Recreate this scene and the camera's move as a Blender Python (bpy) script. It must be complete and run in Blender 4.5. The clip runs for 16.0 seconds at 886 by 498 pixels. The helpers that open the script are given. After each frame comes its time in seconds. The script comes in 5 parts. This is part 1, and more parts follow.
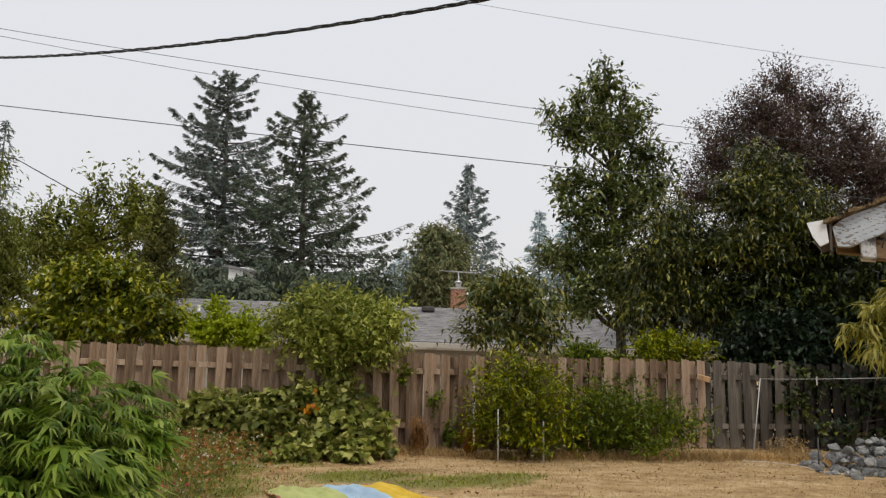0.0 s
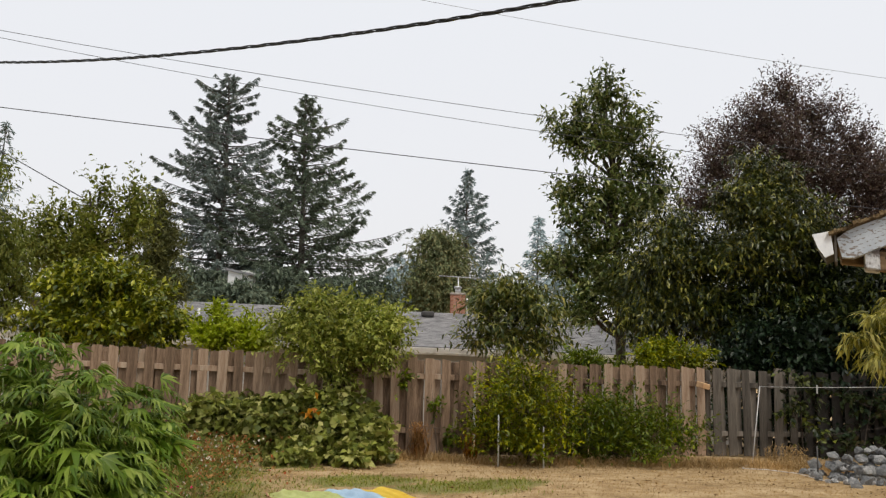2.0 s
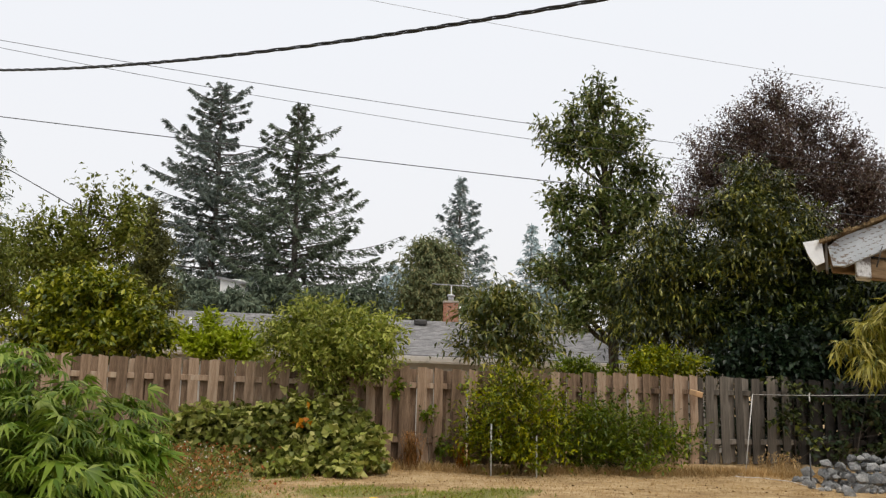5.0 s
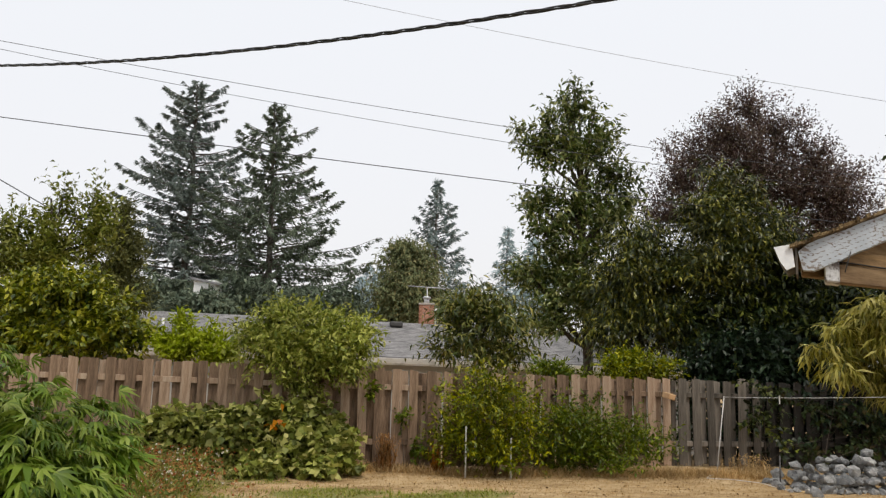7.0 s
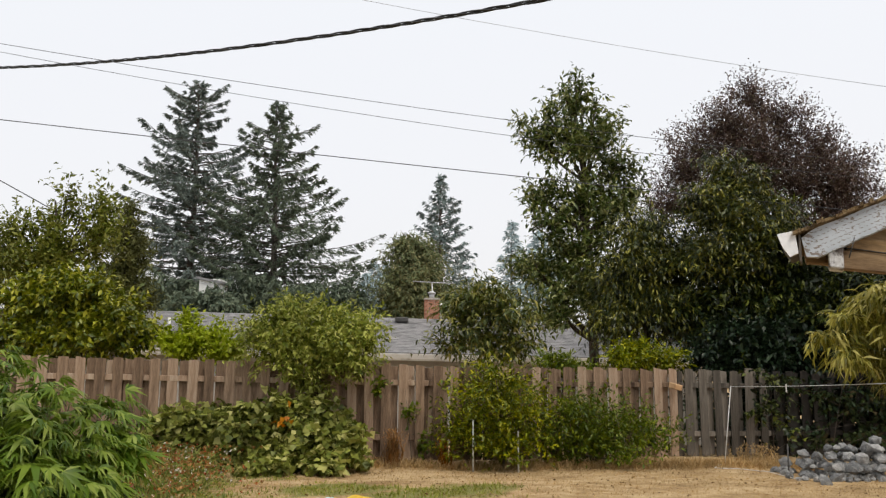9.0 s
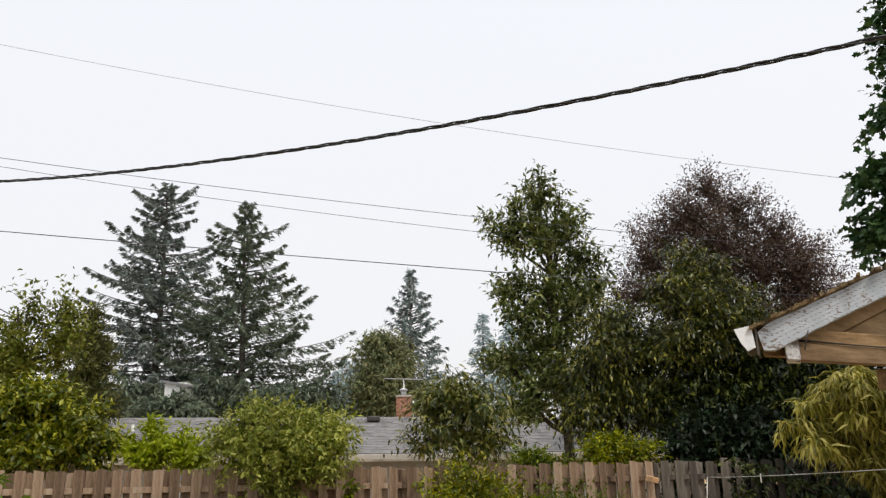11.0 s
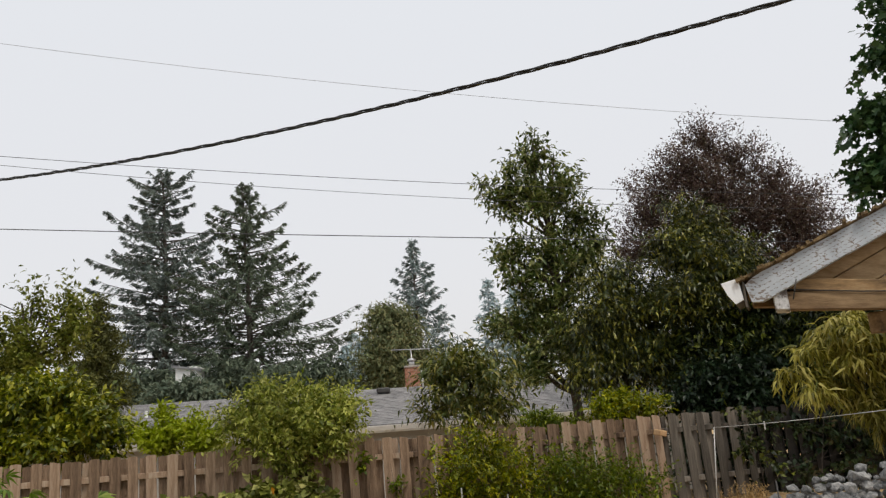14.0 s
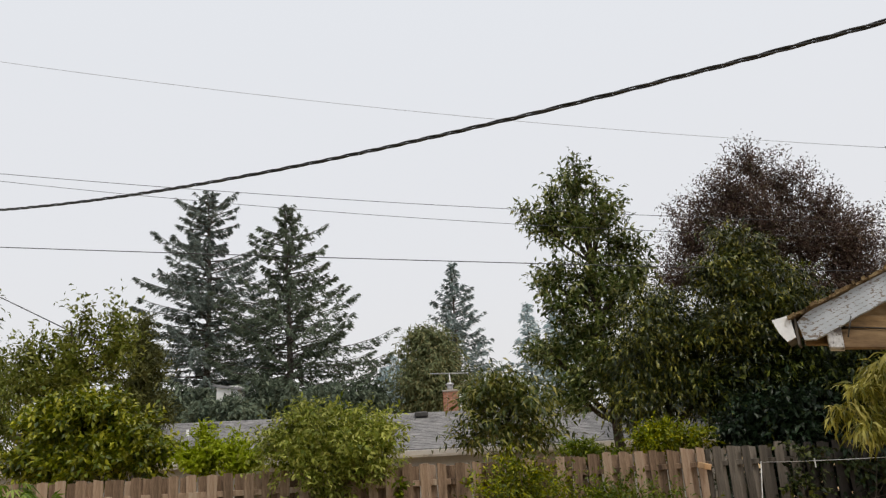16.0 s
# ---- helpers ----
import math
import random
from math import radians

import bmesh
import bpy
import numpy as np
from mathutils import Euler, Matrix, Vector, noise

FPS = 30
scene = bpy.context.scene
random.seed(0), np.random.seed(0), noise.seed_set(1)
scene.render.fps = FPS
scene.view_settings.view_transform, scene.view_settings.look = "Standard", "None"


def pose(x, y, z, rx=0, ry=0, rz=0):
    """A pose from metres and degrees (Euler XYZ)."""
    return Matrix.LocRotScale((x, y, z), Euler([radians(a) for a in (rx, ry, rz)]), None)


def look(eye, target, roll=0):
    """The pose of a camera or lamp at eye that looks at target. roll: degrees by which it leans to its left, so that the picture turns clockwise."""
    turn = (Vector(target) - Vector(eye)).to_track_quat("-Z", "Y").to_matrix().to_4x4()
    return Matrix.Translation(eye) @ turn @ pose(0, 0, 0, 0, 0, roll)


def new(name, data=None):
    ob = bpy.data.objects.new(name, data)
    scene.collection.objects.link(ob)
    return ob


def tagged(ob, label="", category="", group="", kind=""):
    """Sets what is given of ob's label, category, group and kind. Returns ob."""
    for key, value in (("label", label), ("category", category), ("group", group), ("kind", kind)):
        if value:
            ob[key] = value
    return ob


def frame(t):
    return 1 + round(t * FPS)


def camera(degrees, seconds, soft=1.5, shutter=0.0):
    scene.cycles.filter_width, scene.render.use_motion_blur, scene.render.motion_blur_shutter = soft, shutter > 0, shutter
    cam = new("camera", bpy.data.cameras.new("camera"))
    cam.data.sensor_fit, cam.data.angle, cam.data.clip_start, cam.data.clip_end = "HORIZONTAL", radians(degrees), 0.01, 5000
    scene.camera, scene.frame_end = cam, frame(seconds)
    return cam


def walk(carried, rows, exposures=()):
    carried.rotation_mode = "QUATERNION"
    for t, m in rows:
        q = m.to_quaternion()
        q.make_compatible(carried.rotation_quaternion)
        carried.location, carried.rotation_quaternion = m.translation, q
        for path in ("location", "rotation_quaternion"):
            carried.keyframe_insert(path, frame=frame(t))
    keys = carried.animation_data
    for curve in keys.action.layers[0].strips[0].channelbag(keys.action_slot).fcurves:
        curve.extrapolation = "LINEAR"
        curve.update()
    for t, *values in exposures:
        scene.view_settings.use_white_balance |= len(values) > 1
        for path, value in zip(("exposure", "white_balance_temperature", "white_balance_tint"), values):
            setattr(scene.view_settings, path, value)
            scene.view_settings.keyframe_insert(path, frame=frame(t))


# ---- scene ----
cam = camera(61.0, 16.0, soft=1.3)
PATH = [
    (0.0, 0.042, 0.079, 1.617, 7.37, -1.04, 0.12),
    (0.5, 0.050, 0.109, 1.621, 7.60, -1.52, -0.59),
    (1.0, 0.003, 0.040, 1.622, 7.22, -1.62, -0.78),
    (1.5, -0.025, 0.005, 1.620, 7.46, -1.46, -0.12),
    (2.0, -0.017, 0.028, 1.625, 7.73, -1.50, -0.07),
    (2.5, 0.000, 0.052, 1.617, 6.97, -1.40, -0.10),
    (3.0, 0.008, 0.082, 1.614, 6.25, -1.04, -0.24),
    (3.5, 0.001, 0.054, 1.622, 6.91, -0.60, -0.75),
    (4.0, -0.032, 0.018, 1.627, 7.02, -0.27, 1.76),
    (4.3, -0.038, 0.016, 1.626, 7.18, -1.75, 3.17),
    (4.5, -0.045, 0.015, 1.626, 8.17, -1.00, 2.34),
    (5.0, 0.004, 0.060, 1.634, 8.35, -1.33, -0.55),
    (5.2, 0.009, 0.047, 1.638, 8.86, -2.39, -2.46),
    (7.3, 0.004, 0.064, 1.631, 8.53, -1.25, -2.13),
    (7.5, 0.008, 0.068, 1.626, 8.53, -0.90, -1.61),
    (8.0, 0.006, 0.071, 1.627, 8.14, -0.95, -1.19),
    (8.2, 0.008, 0.077, 1.623, 8.05, -1.14, -1.09),
    (10.3, 0.045, 0.028, 1.637, 10.41, 0.64, -5.03),
    (10.5, 0.051, 0.032, 1.643, 12.31, 0.59, -5.42),
    (11.0, 0.026, -0.038, 1.660, 15.28, 1.48, -3.83),
    (11.1, 0.050, -0.014, 1.675, 17.26, -0.25, -6.06),
    (11.2, 0.007, -0.062, 1.662, 17.78, -0.73, -5.04),
    (11.3, 0.014, -0.070, 1.678, 17.50, 1.17, -1.43),
    (11.4, 0.060, -0.087, 1.655, 17.88, 3.02, -3.79),
    (11.5, 0.034, -0.089, 1.670, 16.48, 3.95, -4.80),
    (11.7, 0.040, -0.093, 1.666, 15.34, 4.46, -7.27),
    (12.0, 0.102, -0.022, 1.668, 14.12, 5.79, -4.32),
    (12.5, 0.127, 0.010, 1.683, 14.15, 4.23, -2.86),
    (13.0, 0.125, -0.022, 1.680, 14.14, 5.35, -2.81),
    (13.5, 0.096, -0.082, 1.676, 13.55, 5.26, -2.99),
    (14.0, 0.111, -0.058, 1.674, 12.92, 5.01, -2.80),
    (14.5, 0.126, -0.025, 1.686, 12.45, 5.46, -2.15),
    (15.0, 0.146, 0.009, 1.698, 13.40, 5.47, -1.47),
    (15.5, 0.121, 0.001, 1.705, 13.95, 4.98, 0.11),
    (16.0, 0.100, -0.047, 1.723, 14.84, 3.60, -0.03),
]
walk(cam, [(r[0], pose(r[1], r[2], r[3], 90 + r[4], r[5], r[6])) for r in PATH],
     exposures=[(0.0, 0.0), (1.5, 0.08), (3.0, 0.2), (8.0, 0.22), (10.5, 0.24), (11.5, 0.2), (12.5, 0.07), (16.0, 0.02)])

# ---- sky and sun: bright, smoky overcast ----
world = bpy.data.worlds.new("sky")
scene.world = world
world.use_nodes = True
wn, wl = world.node_tree.nodes, world.node_tree.links
wn.clear()
SUN_UP, SUN_TURN = 60.0, 142.0
sky = wn.new("ShaderNodeTexSky")
sky.sky_type, sky.sun_disc = 'NISHITA', False
sky.sun_elevation, sky.sun_rotation = radians(SUN_UP), radians(SUN_TURN)
sky.dust_density, sky.air_density, sky.ozone_density = 6.0, 1.0, 1.0
clear_sky = wn.new("ShaderNodeBackground")
clear_sky.inputs["Strength"].default_value = 0.02
smoke = wn.new("ShaderNodeBackground")
smoke.inputs["Strength"].default_value = 0.80
where = wn.new("ShaderNodeTexCoord")
split = wn.new("ShaderNodeSeparateXYZ")
ramp = wn.new("ShaderNodeValToRGB")
ramp.color_ramp.elements[0].position, ramp.color_ramp.elements[0].color = 0.0, (0.91, 0.895, 0.90, 1)
ramp.color_ramp.elements[1].position, ramp.color_ramp.elements[1].color = 0.8, (0.93, 0.96, 1.0, 1)
both = wn.new("ShaderNodeAddShader")
out = wn.new("ShaderNodeOutputWorld")
wl.new(where.outputs["Generated"], split.inputs[0])
wl.new(split.outputs["Z"], ramp.inputs["Fac"])
wl.new(ramp.outputs["Color"], smoke.inputs["Color"])
wl.new(sky.outputs["Color"], clear_sky.inputs["Color"])
wl.new(clear_sky.outputs[0], both.inputs[0])
wl.new(smoke.outputs[0], both.inputs[1])
wl.new(both.outputs[0], out.inputs["Surface"])

sun_data = bpy.data.lights.new("sun", 'SUN')
sun_data.energy, sun_data.angle, sun_data.color = 1.75, radians(20), (1.0, 0.93, 0.82)
sun = new("sun", sun_data)
a, e = radians(SUN_TURN), radians(SUN_UP)
sun.matrix_world = look((0, 0, 30), (-math.sin(a) * math.cos(e), -math.cos(a) * math.cos(e), 30 - math.sin(e)))

# ---- materials ----


def mat(name):
    m = bpy.data.materials.new(name)
    m.use_nodes = True
    m.node_tree.nodes.clear()
    return m, m.node_tree.nodes, m.node_tree.links


def ramp_node(n, stops):
    r = n.new("ShaderNodeValToRGB")
    el = r.color_ramp.elements
    while len(el) < len(stops):
        el.new(0.5)
    for s, (p, c) in zip(el, stops):
        s.position, s.color = p, (*c, 1)
    return r


def noise_node(n, l, scale, detail=4.0, rough=0.55, stretch=None, coords="Object"):
    tc = n.new("ShaderNodeTexCoord")
    t = n.new("ShaderNodeTexNoise")
    t.inputs["Scale"].default_value, t.inputs["Detail"].default_value = scale, detail
    t.inputs["Roughness"].default_value = rough
    if stretch:
        mp = n.new("ShaderNodeMapping")
        mp.inputs["Scale"].default_value = stretch
        l.new(tc.outputs[coords], mp.inputs["Vector"])
        l.new(mp.outputs[0], t.inputs["Vector"])
    else:
        l.new(tc.outputs[coords], t.inputs["Vector"])
    return t


def leaf_mat(name, tones, rough=0.42, through_light=0.35, spec=0.3, vary=(0.62, 1.42)):
    """Foliage: tone differs leaf by leaf, light shines through."""
    m, n, l = mat(name)
    geo = n.new("ShaderNodeNewGeometry")
    r = ramp_node(n, [(i / max(1, len(tones) - 1), c) for i, c in enumerate(tones)])
    l.new(geo.outputs["Random Per Island"], r.inputs["Fac"])
    nz = noise_node(n, l, 1.1, 3.0)
    hsv = n.new("ShaderNodeHueSaturation")
    mr = n.new("ShaderNodeMapRange")
    mr.inputs["From Min"].default_value, mr.inputs["From Max"].default_value = 0.3, 0.7
    mr.inputs["To Min"].default_value, mr.inputs["To Max"].default_value = vary
    l.new(nz.outputs["Fac"], mr.inputs["Value"])
    l.new(mr.outputs[0], hsv.inputs["Value"])
    hsv.inputs["Saturation"].default_value = 1.18
    l.new(r.outputs["Color"], hsv.inputs["Color"])
    p = n.new("ShaderNodeBsdfPrincipled")
    p.inputs["Roughness"].default_value = rough
    p.inputs["Specular IOR Level"].default_value = spec
    tr = n.new("ShaderNodeBsdfTranslucent")
    mix = n.new("ShaderNodeMixShader")
    mix.inputs[0].default_value = through_light
    o = n.new("ShaderNodeOutputMaterial")
    l.new(hsv.outputs["Color"], p.inputs["Base Color"])
    l.new(hsv.outputs["Color"], tr.inputs["Color"])
    l.new(p.outputs[0], mix.inputs[1])
    l.new(tr.outputs[0], mix.inputs[2])
    l.new(mix.outputs[0], o.inputs["Surface"])
    return m


def grain_mat(name, stops, scale=4.0, stretch=None, rough=0.85, bump=0.3, fine=40.0, metal=0.0,
              per_object=0.0, spec=0.3, detail=6.0, dist=0.01):
    """A surface with stains at one scale, grain at a second, and relief."""
    m, n, l = mat(name)
    a = noise_node(n, l, scale, detail, 0.6, stretch)
    b = noise_node(n, l, fine, 5.0, 0.6, stretch)
    add = n.new("ShaderNodeMath")
    add.operation = 'MULTIPLY_ADD'
    add.inputs[1].default_value, add.inputs[2].default_value = 0.35, -0.175
    l.new(b.outputs["Fac"], add.inputs[0])
    s = n.new("ShaderNodeMath")
    l.new(a.outputs["Fac"], s.inputs[0])
    l.new(add.outputs[0], s.inputs[1])
    last = s.outputs[0]
    if per_object:
        oi = n.new("ShaderNodeObjectInfo")
        k = n.new("ShaderNodeMath")
        k.operation = 'MULTIPLY_ADD'
        k.inputs[1].default_value, k.inputs[2].default_value = per_object, -per_object / 2
        l.new(oi.outputs["Random"], k.inputs[0])
        s2 = n.new("ShaderNodeMath")
        l.new(last, s2.inputs[0])
        l.new(k.outputs[0], s2.inputs[1])
        last = s2.outputs[0]
    r = ramp_node(n, stops)
    l.new(last, r.inputs["Fac"])
    p = n.new("ShaderNodeBsdfPrincipled")
    p.inputs["Roughness"].default_value, p.inputs["Metallic"].default_value = rough, metal
    p.inputs["Specular IOR Level"].default_value = spec
    l.new(r.outputs["Color"], p.inputs["Base Color"])
    if bump:
        bp = n.new("ShaderNodeBump")
        bp.inputs["Strength"].default_value, bp.inputs["Distance"].default_value = bump, dist
        l.new(b.outputs["Fac"], bp.inputs["Height"])
        l.new(bp.outputs[0], p.inputs["Normal"])
    o = n.new("ShaderNodeOutputMaterial")
    l.new(p.outputs[0], o.inputs["Surface"])
    return m


M = {}
M["bark"] = grain_mat("bark", [(0.3, (0.035, 0.026, 0.02)), (0.7, (0.12, 0.095, 0.075))], 6, (1, 1, 0.25), bump=0.8, dist=0.03)
M["bark_grey"] = grain_mat("bark_grey", [(0.3, (0.05, 0.045, 0.04)), (0.7, (0.17, 0.15, 0.13))], 6, (1, 1, 0.3), bump=0.8, dist=0.03)
M["fence_brown"] = grain_mat("fence_brown", [(0.24, (0.045, 0.027, 0.017)), (0.44, (0.17, 0.112, 0.072)), (0.58, (0.30, 0.205, 0.138)), (0.76, (0.40, 0.315, 0.235))],
                             3.0, (2.2, 2.2, 0.35), bump=0.6, fine=30, per_object=0.28)
M["fence_grey"] = grain_mat("fence_grey", [(0.28, (0.042, 0.036, 0.029)), (0.5, (0.108, 0.093, 0.076)), (0.74, (0.23, 0.20, 0.165))],
                            3.0, (2.2, 2.2, 0.3), bump=0.6, fine=30, per_object=0.3)
# Tree shade over the far right fence section, put into the board colour.
M["fence_shade"] = grain_mat("fence_shade", [(0.2, (0.013, 0.012, 0.010)), (0.8, (0.055, 0.047, 0.040))],
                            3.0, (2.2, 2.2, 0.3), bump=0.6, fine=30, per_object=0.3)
M["new_wood"] = grain_mat("new_wood", [(0.3, (0.42, 0.24, 0.12)), (0.7, (0.60, 0.40, 0.22))], 8, (1, 0.3, 1))
M["shingle"] = grain_mat("shingle", [(0.3, (0.11, 0.11, 0.118)), (0.7, (0.23, 0.23, 0.24))], 1.3, None, bump=0.5, fine=60, per_object=0.25)
M["white_paint"] = grain_mat("white_paint", [(0.25, (0.45, 0.44, 0.42)), (0.5, (0.72, 0.72, 0.71))], 3, None, 0.6, 0.1)
M["house_wall"] = grain_mat("house_wall", [(0.3, (0.34, 0.33, 0.31)), (0.7, (0.48, 0.47, 0.45))], 2, None, 0.8, 0.1)
M["brick"] = grain_mat("brick", [(0.3, (0.30, 0.13, 0.08)), (0.7, (0.48, 0.25, 0.17))], 5, None, 0.9, 0.4, per_object=0.5)
M["mortar"] = grain_mat("mortar", [(0.3, (0.32, 0.28, 0.24)), (0.7, (0.45, 0.41, 0.36))], 9, None, 0.9, 0.3)
M["metal"] = grain_mat("metal", [(0.3, (0.40, 0.40, 0.41)), (0.7, (0.62, 0.62, 0.63))], 5, None, 0.4, 0.05, metal=0.7)
M["dark_metal"] = grain_mat("dark_metal", [(0.3, (0.03, 0.03, 0.03)), (0.7, (0.09, 0.085, 0.08))], 5, None, 0.6, 0.1)
M["cable_black"] = grain_mat("cable_black", [(0.3, (0.012, 0.012, 0.013)), (0.7, (0.035, 0.035, 0.038))], 12, None, 0.5, 0.1)
M["cable_bare"] = grain_mat("cable_bare", [(0.3, (0.03, 0.03, 0.032)), (0.7, (0.08, 0.08, 0.085))], 12, None, 0.5, 0.1, metal=0.3)
M["wire"] = grain_mat("wire", [(0.3, (0.04, 0.04, 0.045)), (0.7, (0.10, 0.10, 0.11))], 2, None, 0.6, 0.0)
M["wire_pale"] = grain_mat("wire_pale", [(0.3, (0.20, 0.20, 0.21)), (0.7, (0.32, 0.32, 0.33))], 2, None, 0.5, 0.0)
M["rope"] = grain_mat("rope", [(0.3, (0.45, 0.44, 0.42)), (0.7, (0.70, 0.69, 0.67))], 20, None, 0.9, 0.3)
M["rock"] = grain_mat("rock", [(0.25, (0.085, 0.088, 0.09)), (0.5, (0.21, 0.21, 0.205)), (0.75, (0.40, 0.39, 0.37))], 4, None, 0.9, 0.6, fine=25, per_object=0.35, dist=0.03)
M["pale_stone"] = grain_mat("pale_stone", [(0.25, (0.30, 0.29, 0.27)), (0.7, (0.52, 0.50, 0.47))], 5, None, 0.9, 0.5, fine=40)
M["soffit_wood"] = grain_mat("soffit_wood", [(0.28, (0.06, 0.036, 0.02)), (0.5, (0.30, 0.19, 0.09)), (0.75, (0.53, 0.38, 0.22))], 3.0, (0.35, 2, 2), bump=0.4, fine=30, per_object=0.2)
M["roof_moss"] = grain_mat("roof_moss", [(0.25, (0.035, 0.024, 0.012)), (0.5, (0.16, 0.105, 0.048)), (0.75, (0.28, 0.21, 0.11))], 9, None, 0.95, 0.9, fine=45, dist=0.02)


def peeling_mat():
    """Old white paint, cracked in rows of short dashes along the board and flaked off in patches."""
    m, n, l = mat("peeling_paint")

    def calc(op, a, b=None, c=None):
        k = n.new("ShaderNodeMath")
        k.operation = op
        for i, v in enumerate((a, b, c)):
            if v is None:
                continue
            if isinstance(v, (int, float)):
                k.inputs[i].default_value = v
            else:
                l.new(v, k.inputs[i])
        return k.outputs[0]

    a = noise_node(n, l, 46, 4, 0.55, (0.4, 1, 1.3)).outputs["Fac"]
    b = noise_node(n, l, 3.4, 4, 0.6).outputs["Fac"]
    tc = n.new("ShaderNodeTexCoord")
    turn = n.new("ShaderNodeMapping")
    turn.inputs["Rotation"].default_value = (0, math.atan(0.35), 0)
    l.new(tc.outputs["Object"], turn.inputs["Vector"])
    xyz = n.new("ShaderNodeSeparateXYZ")
    l.new(turn.outputs[0], xyz.inputs[0])
    v = calc('DIVIDE', xyz.outputs["Z"], 0.0235)
    row = calc('FLOOR', v)
    u = calc('MULTIPLY_ADD', row, 0.37, calc('DIVIDE', xyz.outputs["X"], 0.045))
    u = calc('MULTIPLY_ADD', a, 0.6, u)
    v = calc('MULTIPLY_ADD', a, 0.35, v)
    dash = calc('MULTIPLY', calc('LESS_THAN', calc('FRACT', u), 0.42), calc('LESS_THAN', calc('FRACT', v), 0.26))
    dash = calc('MULTIPLY', dash, calc('GREATER_THAN', calc('ADD', a, calc('MULTIPLY', b, 0.4)), 0.64))
    worn_end = calc('MULTIPLY', calc('MAXIMUM', calc('SUBTRACT', 1.06, xyz.outputs["X"]), 0.0), 0.9)
    flake = calc('GREATER_THAN', calc('ADD', calc('MULTIPLY_ADD', b, 0.75, a), worn_end), 0.99)
    bare = calc('MAXIMUM', dash, flake)
    wood = ramp_node(n, [(0.3, (0.09, 0.075, 0.065)), (0.7, (0.26, 0.22, 0.19))])
    l.new(a, wood.inputs["Fac"])
    paint = ramp_node(n, [(0.3, (0.38, 0.42, 0.46)), (0.7, (0.56, 0.60, 0.65))])
    l.new(b, paint.inputs["Fac"])
    mx = n.new("ShaderNodeMix")
    mx.data_type = 'RGBA'
    l.new(bare, mx.inputs["Factor"])
    l.new(paint.outputs["Color"], mx.inputs["A"])
    l.new(wood.outputs["Color"], mx.inputs["B"])
    p = n.new("ShaderNodeBsdfPrincipled")
    p.inputs["Roughness"].default_value = 0.7
    bp = n.new("ShaderNodeBump")
    bp.inputs["Strength"].default_value, bp.inputs["Distance"].default_value = 0.5, 0.004
    bp.invert = True
    l.new(bare, bp.inputs["Height"])
    l.new(bp.outputs[0], p.inputs["Normal"])
    l.new(mx.outputs["Result"], p.inputs["Base Color"])
    o = n.new("ShaderNodeOutputMaterial")
    l.new(p.outputs[0], o.inputs["Surface"])
    return m


M["peeling"] = peeling_mat()


def ground_mat():
    m, n, l = mat("lawn_ground")
    big = noise_node(n, l, 0.7, 5, 0.6)
    mid = noise_node(n, l, 6, 6, 0.65)
    patch = noise_node(n, l, 1.7, 5, 0.65, (0.75, 1.1, 1))
    fine = noise_node(n, l, 70, 4, 0.7)
    dry = ramp_node(n, [(0.26, (0.18, 0.11, 0.05)), (0.5, (0.37, 0.255, 0.13)), (0.72, (0.53, 0.40, 0.235))])
    s = n.new("ShaderNodeMath")
    s.operation = 'MULTIPLY_ADD'
    s.inputs[1].default_value = 0.45
    l.new(fine.outputs["Fac"], s.inputs[0])
    s2 = n.new("ShaderNodeMath")
    s2.operation = 'MULTIPLY_ADD'
    s2.inputs[1].default_value, s2.inputs[2].default_value = 0.55, 0.0
    pm = n.new("ShaderNodeMath")
    pm.operation = 'MULTIPLY_ADD'
    pm.inputs[1].default_value, pm.inputs[2].default_value = 0.9, -0.45
    l.new(patch.outputs["Fac"], pm.inputs[0])
    pa = n.new("ShaderNodeMath")
    l.new(pm.outputs[0], pa.inputs[0])
    l.new(mid.outputs["Fac"], s2.inputs[0])
    l.new(s2.outputs[0], pa.inputs[1])
    l.new(pa.outputs[0], s.inputs[2])
    l.new(s.outputs[0], dry.inputs["Fac"])
    green = ramp_node(n, [(0.3, (0.11, 0.115, 0.03)), (0.7, (0.25, 0.24, 0.085))])
    l.new(fine.outputs["Fac"], green.inputs["Fac"])
    at = n.new("ShaderNodeAttribute")
    at.attribute_name = "green"
    k = n.new("ShaderNodeMath")
    k.operation = 'MULTIPLY_ADD'
    k.inputs[1].default_value = 1.2
    l.new(big.outputs["Fac"], k.inputs[0])
    l.new(at.outputs["Fac"], k.inputs[2])
    cut = ramp_node(n, [(0.78, (0, 0, 0)), (1.15, (1, 1, 1))])
    cut.color_ramp.elements[1].position = 1.0
    l.new(k.outputs[0], cut.inputs["Fac"])
    mx = n.new("ShaderNodeMix")
    mx.data_type = 'RGBA'
    l.new(cut.outputs["Color"], mx.inputs["Factor"])
    l.new(dry.outputs["Color"], mx.inputs["A"])
    l.new(green.outputs["Color"], mx.inputs["B"])
    p = n.new("ShaderNodeBsdfPrincipled")
    p.inputs["Roughness"].default_value = 0.95
    p.inputs["Specular IOR Level"].default_value = 0.1
    bp = n.new("ShaderNodeBump")
    bp.inputs["Strength"].default_value, bp.inputs["Distance"].default_value = 0.8, 0.03
    l.new(s.outputs[0], bp.inputs["Height"])
    l.new(bp.outputs[0], p.inputs["Normal"])
    l.new(mx.outputs["Result"], p.inputs["Base Color"])
    o = n.new("ShaderNodeOutputMaterial")
    l.new(p.outputs[0], o.inputs["Surface"])
    return m


